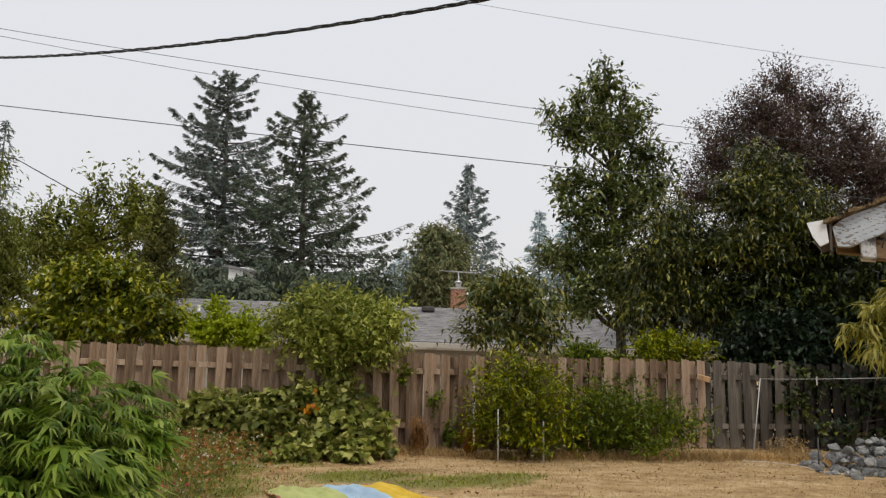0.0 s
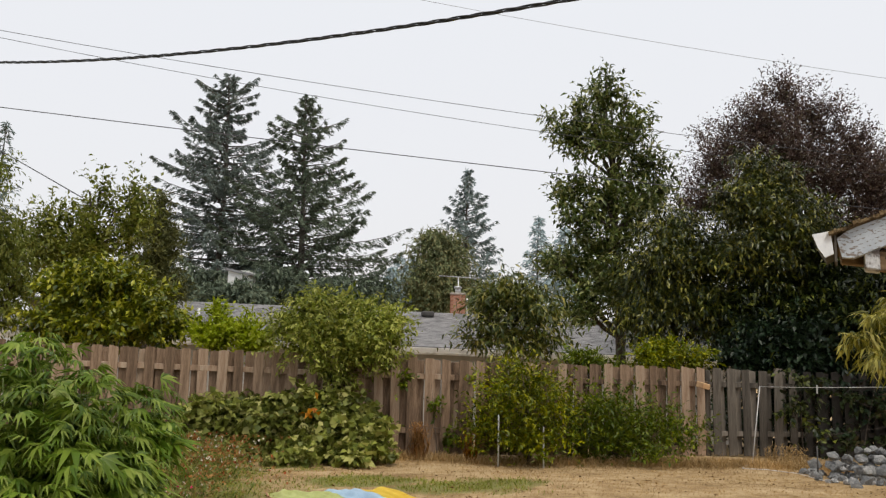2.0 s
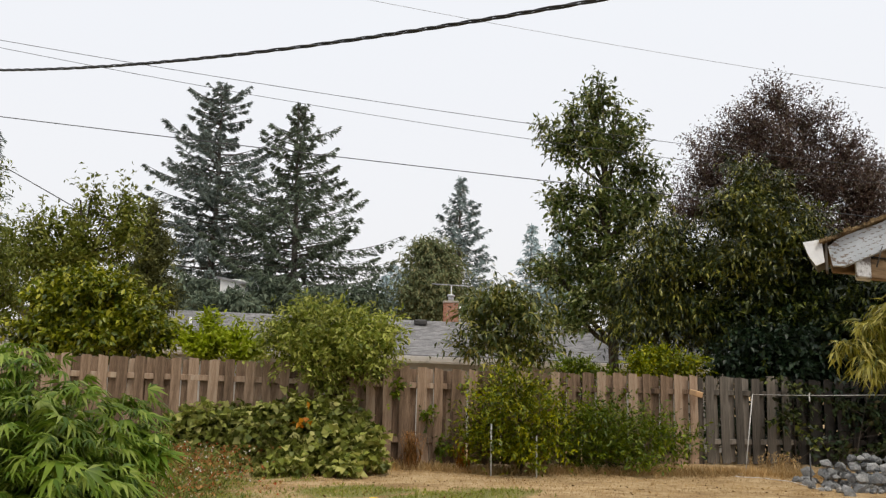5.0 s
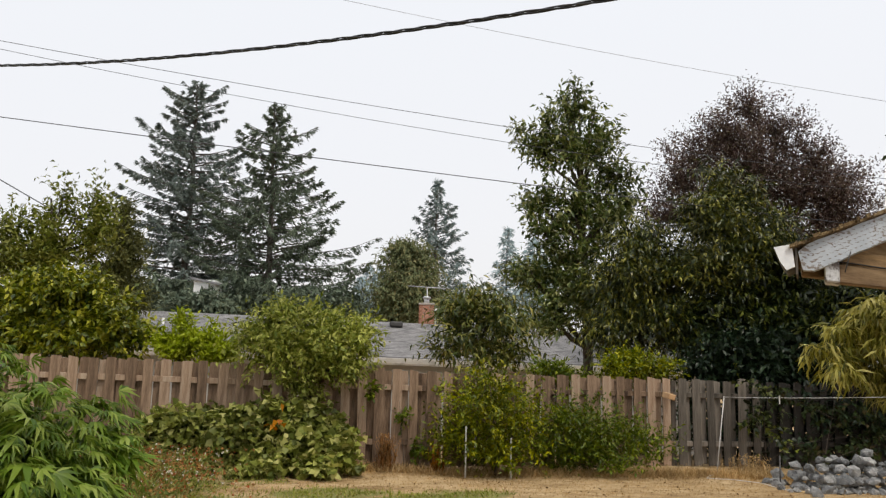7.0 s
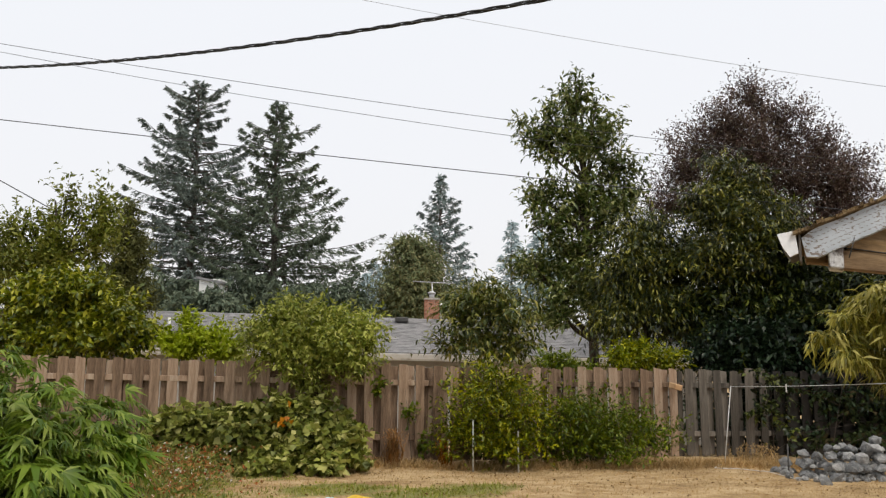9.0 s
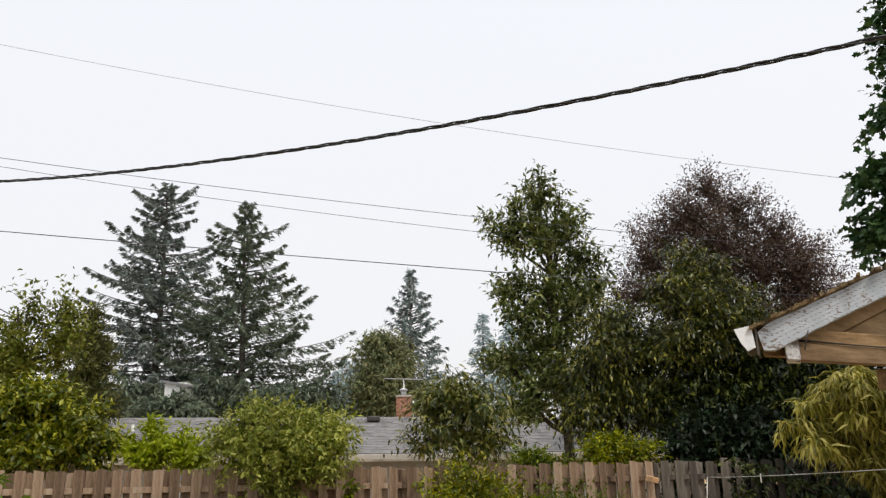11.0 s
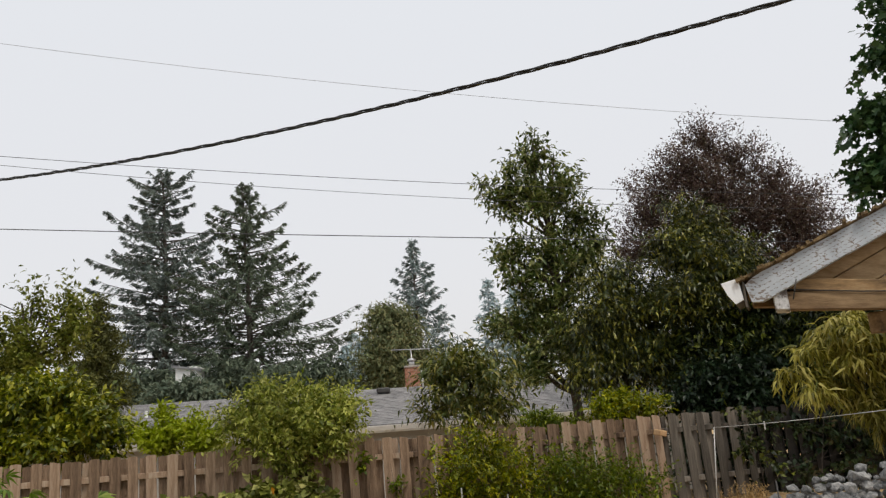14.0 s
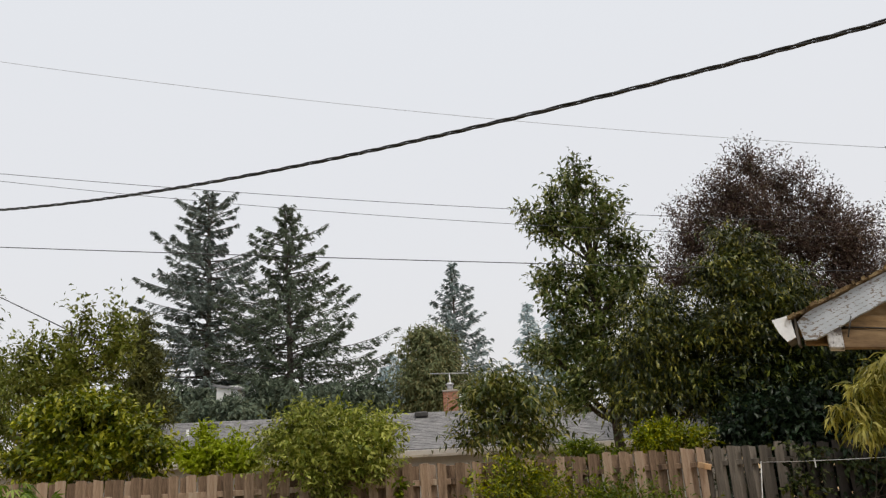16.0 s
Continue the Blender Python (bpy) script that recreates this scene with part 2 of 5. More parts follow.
M["ground"] = ground_mat()
# Smoke haze is put into the needle colours, bluer and paler with distance.
M["needles_grey"] = leaf_mat("needles_grey", [(0.115, 0.14, 0.128), (0.155, 0.182, 0.165), (0.20, 0.228, 0.206)], 0.6, 0.18, 0.08)
M["needles_green"] = leaf_mat("needles_green", [(0.082, 0.104, 0.078), (0.12, 0.145, 0.106), (0.165, 0.186, 0.136)], 0.6, 0.18, 0.08)
M["needles_hazed"] = leaf_mat("needles_hazed", [(0.14, 0.175, 0.17), (0.18, 0.22, 0.215), (0.22, 0.26, 0.25)], 0.7, 0.15, 0.08)
M["needles_hazed_far"] = leaf_mat("needles_hazed_far", [(0.27, 0.34, 0.355), (0.33, 0.40, 0.415), (0.38, 0.45, 0.465)], 0.7, 0.15, 0.08)
M["cedar"] = leaf_mat("cedar", [(0.115, 0.14, 0.075), (0.16, 0.18, 0.095), (0.22, 0.20, 0.105)], 0.7, 0.2)
M["cypress"] = leaf_mat("cypress", [(0.07, 0.075, 0.03), (0.11, 0.115, 0.045), (0.15, 0.15, 0.06)], 0.7, 0.25)
M["pear"] = leaf_mat("pear", [(0.040, 0.060, 0.020), (0.070, 0.096, 0.030), (0.14, 0.16, 0.05), (0.36, 0.36, 0.18)], 0.4, 0.25, 0.4, (0.5, 1.5))
# The brightest peach tone imitates glints on the leaves.
M["peach"] = leaf_mat("peach", [(0.028, 0.040, 0.010), (0.055, 0.072, 0.018), (0.12, 0.13, 0.034), (0.30, 0.27, 0.10)], 0.42, 0.22, 0.4)
# Olive and hazel: crown shade put into dark tones, leaf glints into the brightest.
M["olive"] = leaf_mat("olive", [(0.012, 0.019, 0.006), (0.024, 0.034, 0.009), (0.070, 0.080, 0.018), (0.27, 0.25, 0.07)], 0.38, 0.15, 0.5, (0.40, 1.6))
M["hazel"] = leaf_mat("hazel", [(0.008, 0.014, 0.005), (0.014, 0.023, 0.007), (0.036, 0.047, 0.012), (0.15, 0.165, 0.042)], 0.42, 0.12, 0.35, (0.40, 1.6))
M["apple"] = leaf_mat("apple", [(0.07, 0.09, 0.02), (0.125, 0.145, 0.035), (0.19, 0.20, 0.055), (0.25, 0.25, 0.09)], 0.45, 0.3)
# Evergreen leaves coloured near black for the shade behind the fence corner.
M["shade_green"] = leaf_mat("shade_green", [(0.007, 0.014, 0.007), (0.011, 0.022, 0.010), (0.028, 0.045, 0.021)], 0.45, 0.1)
M["purple"] = leaf_mat("purple", [(0.048, 0.032, 0.031), (0.080, 0.055, 0.050), (0.135, 0.095, 0.080), (0.15, 0.13, 0.09)], 0.5, 0.25)
M["laurel"] = leaf_mat("laurel", [(0.034, 0.052, 0.009), (0.092, 0.112, 0.017), (0.20, 0.21, 0.036), (0.34, 0.325, 0.075)], 0.4, 0.2, 0.4)
M["lime"] = leaf_mat("lime", [(0.19, 0.24, 0.035), (0.28, 0.33, 0.055), (0.37, 0.40, 0.09)], 0.5, 0.4)
# Ivy tones kept dark: the shade along the right fence is coloured in.
M["shade_toned_ivy"] = leaf_mat("shade_toned_ivy", [(0.022, 0.030, 0.014), (0.032, 0.044, 0.018), (0.045, 0.062, 0.022), (0.06, 0.045, 0.025)], 0.6, 0.15, 0.15)
M["vine"] = leaf_mat("vine", [(0.085, 0.112, 0.025), (0.175, 0.20, 0.048), (0.31, 0.33, 0.095), (0.45, 0.44, 0.17)], 0.45, 0.35)
M["forsythia"] = leaf_mat("forsythia", [(0.045, 0.064, 0.008), (0.10, 0.125, 0.014), (0.20, 0.215, 0.026), (0.33, 0.31, 0.05)], 0.45, 0.3)
M["privet"] = leaf_mat("privet", [(0.038, 0.060, 0.010), (0.085, 0.115, 0.018), (0.18, 0.205, 0.034)], 0.45, 0.3)
M["squash"] = leaf_mat("squash", [(0.070, 0.088, 0.024), (0.145, 0.16, 0.045), (0.245, 0.26, 0.08), (0.42, 0.40, 0.18)], 0.5, 0.32)
M["rust_leaf"] = leaf_mat("rust_leaf", [(0.30, 0.12, 0.04), (0.38, 0.19, 0.06), (0.25, 0.09, 0.035)], 0.6, 0.3)
M["hemp"] = leaf_mat("hemp", [(0.066, 0.115, 0.024), (0.125, 0.185, 0.040), (0.205, 0.27, 0.066), (0.31, 0.36, 0.12)], 0.45, 0.38)
M["bamboo"] = leaf_mat("bamboo", [(0.075, 0.075, 0.016), (0.17, 0.16, 0.038), (0.31, 0.28, 0.085), (0.50, 0.45, 0.19)], 0.45, 0.28, 0.3, (0.5, 1.5))
M["stalk"] = leaf_mat("stalk", [(0.10, 0.14, 0.05), (0.16, 0.19, 0.08)], 0.6, 0.0)
M["willow"] = leaf_mat("willow", [(0.09, 0.11, 0.028), (0.14, 0.16, 0.042), (0.21, 0.215, 0.065)], 0.5, 0.35)
M["maple"] = leaf_mat("maple", [(0.022, 0.05, 0.022), (0.04, 0.075, 0.03), (0.07, 0.11, 0.045)], 0.4, 0.25)
M["grass_green"] = leaf_mat("grass_green", [(0.16, 0.18, 0.035), (0.23, 0.245, 0.06), (0.34, 0.32, 0.11)], 0.6, 0.3)
M["grass_dry"] = leaf_mat("grass_dry", [(0.33, 0.22, 0.11), (0.46, 0.33, 0.18), (0.56, 0.43, 0.26)], 0.7, 0.3)
M["weed_rust"] = leaf_mat("weed_rust", [(0.25, 0.13, 0.06), (0.34, 0.19, 0.09), (0.40, 0.26, 0.14)], 0.7, 0.3)
M["petal_red"] = leaf_mat("petal_red", [(0.30, 0.075, 0.045), (0.38, 0.13, 0.08), (0.26, 0.10, 0.05)], 0.6, 0.3)
M["petal_white"] = leaf_mat("petal_white", [(0.55, 0.50, 0.44), (0.70, 0.66, 0.60)], 0.6, 0.3)
M["petal_pink"] = leaf_mat("petal_pink", [(0.60, 0.06, 0.18), (0.70, 0.15, 0.30)], 0.6, 0.3)
for key, cols in (("cloth_lime", ((0.58, 0.62, 0.24), (0.72, 0.75, 0.36))), ("cloth_blue", ((0.50, 0.67, 0.82), (0.63, 0.78, 0.90))),
                  ("cloth_yellow", ((0.80, 0.57, 0.07), (0.90, 0.70, 0.13))), ("cloth_red", ((0.50, 0.20, 0.16), (0.62, 0.30, 0.22)))):
    M[key] = grain_mat(key, [(0.3, cols[0]), (0.7, cols[1])], 6, None, 0.9, 0.3, fine=90, spec=0.1)

# ---- builders ----


def part(name, bm, material, parent=None, label="", smooth=False):
    """Links a bmesh as one mesh object, under a thing or a part."""
    me = bpy.data.meshes.new(name)
    bm.to_mesh(me)
    bm.free()
    return link(name, me, material, parent, label, smooth)


def link(name, me, material, parent=None, label="", smooth=False):
    if material and not me.materials:
        me.materials.append(material)
    if smooth:
        me.polygons.foreach_set("use_smooth", [True] * len(me.polygons))
    ob = new(name, me)
    if parent:
        ob.parent = parent
    if label:
        ob["label"] = label
    return ob


def thing(name, at, label, category, group="", kind="", turn=0.0):
    ob = new(name)
    ob.empty_display_size = 0.2
    ob.matrix_basis = pose(*at, 0, 0, turn)
    return tagged(ob, label, category, group, kind)


def box(bm, lo, hi, bevel=0.0, m=None):
    v = [bm.verts.new((x, y, z)) for x in (lo[0], hi[0]) for y in (lo[1], hi[1]) for z in (lo[2], hi[2])]
    fs = [bm.faces.new([v[i] for i in q]) for q in ((0, 1, 3, 2), (4, 6, 7, 5), (0, 4, 5, 1), (2, 3, 7, 6), (0, 2, 6, 4), (1, 5, 7, 3))]
    if bevel:
        ed = {e for f in fs for e in f.edges}
        r = bmesh.ops.bevel(bm, geom=list(ed), offset=bevel, segments=1, affect='EDGES')
        v = list({x for f in r["faces"] for x in f.verts} | {x for x in v if x.is_valid})
    if m is not None:
        bmesh.ops.transform(bm, matrix=m, verts=[x for x in v if x.is_valid])
    return bm


def boxed(lo, hi, bevel=0.0, m=None):
    return box(bmesh.new(), lo, hi, bevel, m)


def tube_data(paths, sides=6):
    """Vertices and faces of tubes: each path is a list of (point, radius)."""
    V, F = [], []
    for path in paths:
        pts = [Vector(p) for p, _ in path]
        base = len(V)
        up = Vector((0.31, 0.17, 0.93))
        for i, (p, (_, r)) in enumerate(zip(pts, path)):
            d = (pts[min(i + 1, len(pts) - 1)] - pts[max(i - 1, 0)])
            d = d.normalized() if d.length > 1e-9 else Vector((0, 0, 1))
            u = d.cross(up if abs(d.dot(up)) < 0.97 else Vector((1, 0, 0))).normalized()
            w = d.cross(u)
            for k in range(sides):
                a = 2 * math.pi * k / sides
                V.append(p + (u * math.cos(a) + w * math.sin(a)) * r)
        for i in range(len(pts) - 1):
            for k in range(sides):
                a, b = base + i * sides + k, base + i * sides + (k + 1) % sides
                F.append((a, b, b + sides, a + sides))
        F.append(tuple(base + k for k in range(sides))[::-1])
        F.append(tuple(base + (len(pts) - 1) * sides + k for k in range(sides)))
    return V, F


def tubes(name, paths, material, parent=None, sides=6, label=""):
    V, F = tube_data(paths, sides)
    me = bpy.data.meshes.new(name)
    me.from_pydata(V, [], F)
    return link(name, me, material, parent, label, True)


LEAF = {
    "oval": np.array([(0, 0, 0), (-0.5, 0.45, 0.10), (0, 0.5, 0), (0.5, 0.45, 0.10), (0, 1.0, -0.10)]),
    "long": np.array([(0, 0, 0), (-0.5, 0.40, 0.08), (0, 0.5, 0.06), (0.5, 0.40, 0.08), (0, 1.0, -0.18)]),
    "broad": np.array([(0, 0, 0), (-0.55, 0.35, 0.12), (0, 0.5, 0), (0.55, 0.35, 0.12), (0, 1.0, -0.12)]),
}
LEAF_F = np.array([(0, 2, 1), (0, 3, 2), (1, 2, 4), (2, 3, 4)])
LEAF["lobed"] = np.array([(0, 0.42, 0)] + [(0.56 * r * math.sin(t), 0.45 - 0.55 * r * math.cos(t), 0.10 * r * abs(math.sin(t)) - 0.05 * r)
                                          for t, r in zip(np.linspace(0.0, 2 * math.pi, 11)[:-1], (0.6, 1.0, 0.62, 1.05, 0.6, 1.08, 0.6, 1.05, 0.62, 1.0))])
FAN_F = np.array([(0, 1 + k, 1 + (k + 1) % 10) for k in range(10)])


def leaves(name, P, D, length, width, material, parent=None, rng=None, shape="oval", label="", tilt=0.5, up=None):
    """One mesh of many folded leaves: at P, pointing along D, length and width each."""
    P, D = np.asarray(P, float), np.asarray(D, float)
    n = len(P)
    D = D / np.maximum(np.linalg.norm(D, axis=1, keepdims=True), 1e-9)
    ref = np.array([0, 0, 1.0]) + rng.normal(0, tilt, (n, 3)) if up is None else up
    S = np.cross(D, ref)
    S /= np.maximum(np.linalg.norm(S, axis=1, keepdims=True), 1e-9)
    N = np.cross(S, D)
    L = np.broadcast_to(length, n)[:, None, None]
    Wd = np.broadcast_to(width, n)[:, None, None]
    t = LEAF[shape]
    V = P[:, None, :] + S[:, None, :] * t[None, :, :1] * Wd + D[:, None, :] * t[None, :, 1:2] * L + N[:, None, :] * t[None, :, 2:3] * L
    k = len(t)
    F = ((FAN_F if shape == "lobed" else LEAF_F)[None] + (np.arange(n) * k)[:, None, None]).reshape(-1, 3)
    me = bpy.data.meshes.new(name)
    me.vertices.add(n * k)
    me.vertices.foreach_set("co", V.astype(np.float32).ravel())
    me.loops.add(len(F) * 3)
    me.loops.foreach_set("vertex_index", F.astype(np.int32).ravel())
    me.polygons.add(len(F))
    me.polygons.foreach_set("loop_start", np.arange(0, len(F) * 3, 3, dtype=np.int32))
    me.update(calc_edges=True)
    return link(name, me, material, parent, label)


def unit(v):
    return v / np.maximum(np.linalg.norm(v, axis=-1, keepdims=True), 1e-9)


def broadleaf(name, base, lobes, material, bark, label, category, seed, leaf=(0.09, 0.045), twigs=900, per_twig=9, trunk_r=0.12,
              droop=0.35, twig_len=0.45, shape="oval", hollow=0.55, limbs=True, group="", rough=0.25, sprout=0.0, trunk_top=None, tuft=0.24):
    """A tree or shrub: trunk, limbs to every lobe, twigs that carry leaves. Lobes: x, y, z, half width, half height."""
    rng = np.random.default_rng(seed)
    base = (base[0], base[1], min(base[2], float(ground_z(base[0], base[1]))) - 0.02)
    th = thing(name, base, label, category, group)
    B = np.array(base, float)
    lob = np.array(lobes, float)
    C = lob[:, :3] - B
    paths = []
    top = C[:, 2].max() if trunk_top is None else trunk_top
    cx = np.average(C[:, 0], weights=lob[:, 3]), np.average(C[:, 1], weights=lob[:, 3])
    spine = [np.array([cx[0] * f ** 1.3 + rng.normal(0, trunk_r * 0.5), cx[1] * f ** 1.3, top * f]) for f in np.linspace(0, 1, 8)]
    spine[0][:2] = 0
    if limbs:
        paths.append([(p, trunk_r * (1 - 0.8 * i / 7)) for i, p in enumerate(spine)])
    P, D = [], []
    vol = lob[:, 3] ** 2 * lob[:, 4]
    share = vol ** 0.72 / (vol ** 0.72).sum()
    for c, (_, _, _, rx, rz), sh in zip(C, lob, share):
        nt = max(14, int(twigs * sh))
        nc = max(4, nt // 13)
        uc = unit(rng.normal(size=(nc, 3)))
        scale = np.array([rx, rx, rz])
        rc = rng.uniform(hollow ** 3, 1, nc) ** (1 / 3) * (1 + rough * np.array([noise.noise(Vector(x * 2.1 + seed)) for x in uc]))
        cc = c + uc * rc[:, None] * scale * 0.92
        own = rng.integers(0, nc, nt)
        spread = tuft * (rx * rx * rz) ** (1 / 3)
        q = cc[own] + rng.normal(0, spread, (nt, 3)) * np.array([1, 1, 0.55])
        inner = rng.uniform(size=nt) < 0.22
        q[inner] = c + unit(rng.normal(size=(inner.sum(), 3))) * rng.uniform(0, 0.75, (inner.sum(), 1)) * scale
        u = unit((q - c) / scale * 0.6 + unit(q - cc[own]) * 0.6)
        if limbs:
            f = min(0.85, max(0.12, (c[2] - rz * 0.7) / max(top, 0.1)))
            j = spine[int(f * 7)]
            mid = (j + c) / 2 + np.array([0, 0, -0.1 * rz]) + rng.normal(0, 0.08 * rx, 3)
            r0 = trunk_r * (1 - 0.75 * f) * 0.75
            paths.append([(j, r0), (mid, r0 * 0.7), (c, r0 * 0.45)])
            for i in range(min(nc, 18)):
                m2 = c + (cc[i] - c) * 0.5 + rng.normal(0, 0.05 * rx, 3)
                paths.append([(c + (mid - c) * rng.uniform(0, 0.6), r0 * 0.4), (m2, r0 * 0.25), (cc[i], max(0.004, r0 * 0.08))])
        dirn = unit(u * np.array([1, 1, 0.7]) + rng.normal(0, 0.45, (nt, 3)) + np.array([0, 0, sprout]))
        tl = twig_len * rng.uniform(0.5, 1.25, nt)
        s = np.linspace(-0.35, 1.0, per_twig)[None, :, None] + rng.normal(0, 0.05, (nt, per_twig, 1))
        pts = q[:, None, :] + dirn[:, None, :] * s * tl[:, None, None]
        pts[:, :, 2] -= droop * tl[:, None] * np.maximum(s[:, :, 0], 0) ** 2 * 0.5
        side = unit(rng.normal(size=(nt, per_twig, 3)))
        d = unit(dirn[:, None, :] * 0.7 + side * 0.9 + np.array([0, 0, -droop]))
        P.append(pts.reshape(-1, 3))
        D.append(d.reshape(-1, 3))
    P, D = np.concatenate(P), np.concatenate(D)
    keep = P[:, 2] > 0.03
    P, D = P[keep], D[keep]
    sz = rng.uniform(0.6, 1.25, len(P))
    if limbs:
        tubes("trunk", paths, bark, th, 5)
    leaves("crown", P, D, leaf[0] * sz, leaf[1] * sz, material, th, rng, shape)
    return th


def conifer(name, base, height, profile, material, label, seed, boughs=150, spray=0.45, per=70, gap=0.2, trunk_r=0.3, sag=0.25, turn_up=0.15, start=0.05, group=""):
    """A fir: straight trunk and whorled boughs hung with sprays. profile(f, angle) gives the reach at f of the height."""
    rng = np.random.default_rng(seed)
    th = thing(name, base, label, "tree", group)
    trunk = [(Vector((math.sin(f * 5 + seed) * 0.12, 0, height * f)), trunk_r * (1 - f) + 0.03) for f in np.linspace(0, 1, 10)]
    paths = [trunk]
    P, D, S = [], [], []
    for i in range(boughs):
        f = start + (1 - start) * (i + rng.uniform(0, 1)) / boughs
        ang = i * 2.399 + rng.normal(0, 0.3)
        reach = profile(f, ang) * rng.uniform(0.78, 1.10)
        if rng.uniform() < gap:
            reach *= rng.uniform(0.25, 0.6)
        if reach < 0.15:
            reach = 0.15
        out = np.array([math.cos(ang), math.sin(ang), 0])
        rise = 0.70 * (f - 0.30) + rng.normal(0, 0.06)
        s = np.linspace(0, 1, 6)
        line = np.outer(s, out * reach) + np.array([0, 0, height * f])
        line[:, 2] += reach * (rise * s - sag * s ** 1.5 + turn_up * s ** 4)
        if i % 2 == 0 or reach > 1.2:
            paths.append([(p, max(0.012, 0.05 * (1 - k / 6))) for k, p in enumerate(line)])
        # sprays along the bough and on side twigs that shorten towards its tip
        n = int(per * max(0.15, reach / 3.0) * rng.uniform(0.75, 1.2)) + 6
        k = max(8, int(reach / (0.45 * spray)))
        foot = rng.uniform(0.06, 1.0, k) ** 0.85
        twig = rng.integers(0, k, n)
        t = np.clip(foot[twig] + rng.normal(0, 0.012, n), 0, 1)
        pts = np.stack([np.interp(t, s, line[:, a]) for a in range(3)], 1)
        sidev = np.array([-out[1], out[0], 0])
        sign = np.where(twig % 2 == 0, 1.0, -1.0)
        tip = (reach * 0.24 * (1.0 - t) ** 0.8 + 0.12 * spray) * rng.uniform(0, 1, n) ** 0.8
        drop = rng.uniform(0.1, 0.7, k)[twig]
        pts += (sidev * (sign * 0.62)[:, None] + out * 0.75) * tip[:, None]
        pts[:, 2] -= drop * tip
        pts += rng.normal(0, 0.12 * spray, (n, 3))
        d = out * 0.8 + sidev * (sign * rng.uniform(0.1, 0.7, n))[:, None] + np.array([0, 0, -0.25]) + rng.normal(0, 0.3, (n, 3))
        P.append(pts)
        D.append(d)
        S.append(np.full(n, spray) * rng.uniform(0.55, 1.25, n))
    n = 40
    P.append(np.stack([rng.normal(0, 0.08, n), rng.normal(0, 0.08, n), height * (1 - rng.uniform(0, 0.05, n))], 1))
    D.append(np.stack([rng.normal(0, 0.6, n), rng.normal(0, 0.6, n), rng.uniform(0.2, 1, n)], 1))
    S.append(np.full(n, spray * 0.6))
    P, D, S = np.concatenate(P), np.concatenate(D), np.concatenate(S)
    tubes("trunk", paths, M["bark_grey"], th, 5)
    leaves("crown", P, D, S, S * 0.27, material, th, rng, "long", tilt=0.7)
    return th


# ---- ground ----
FENCE = [(-7.00, 12.10, 1.62), (0.21, 12.95, 1.48), (4.78, 13.75, 1.45), (6.56, 14.05, 1.43)]


def smooth(a, b, x):
    t = np.clip((x - a) / (b - a), 0, 1)
    return t * t * (3 - 2 * t)


def ground_z(x, y):
    bumps = 0.025 * np.sin(x * 0.9 + 0.4) * np.cos(y * 0.7) + 0.012 * np.sin(x * 2.3 + y * 1.7)
    return bumps * smooth(0, 3, y) - 0.13 * smooth(9.3, 12.3, y) - 0.9 * smooth(15.5, 22.0, y)


def lawn_green(x, y):
    """Where the lawn has stayed green: strips along the cloth and along the beds."""
    strip = 1.15 * np.exp(-((y - 9.6 + 0.05 * x) / 0.62) ** 2) * smooth(-2.2, -1.0, x) * (1 - smooth(0.8, 1.9, x))
    near = np.exp(-((y - 8.0) / 0.55) ** 2) * smooth(0.3, 1.6, x) * 0.75
    left = (1 - smooth(-2.6, -1.3, x)) * (1 - smooth(10.0, 11.5, y)) * 0.9
    edge = np.exp(-((y - 10.9) / 0.35) ** 2) * (1 - smooth(-2.2, -1.0, x)) * 0.6
    rag = 0.75 + 0.30 * np.sin(x * 3.1 + 1.7 * np.sin(y * 2.3)) + 0.25 * np.sin(y * 7.3 + 2.1 * np.sin(x * 4.7)) + 0.15 * np.sin(x * 11.0 - y * 9.0)
    return np.clip((strip + near + left + edge) * rag, 0, 1) * 0.62


def build_ground():
    xs = np.concatenate([[-1500, -400, -120, -50, -30], np.arange(-20, 20.01, 0.25), [30, 50, 120, 400, 1500]])
    ys = np.concatenate([[-400, -60, -15], np.arange(-4, 16.01, 0.2), np.arange(17, 26, 1.0), [40, 80, 200, 600, 2500]])
    X, Y = np.meshgrid(xs, ys, indexing="ij")
    Z = ground_z(X, Y)
    nx, ny = X.shape
    V = np.stack([X, Y, Z], -1).reshape(-1, 3)
    i = np.arange(nx * ny).reshape(nx, ny)
    F = np.stack([i[:-1, :-1], i[1:, :-1], i[1:, 1:], i[:-1, 1:]], -1).reshape(-1, 4)
    me = bpy.data.meshes.new("ground")
    me.from_pydata(V.tolist(), [], F.tolist())
    at = me.attributes.new("green", 'FLOAT', 'POINT')
    at.data.foreach_set("value", lawn_green(V[:, 0], V[:, 1]).astype(np.float32))
    return tagged(link("ground", me, M["ground"], None, "", True), "dry straw-coloured lawn with green strips", "ground", kind="structure")


build_ground()


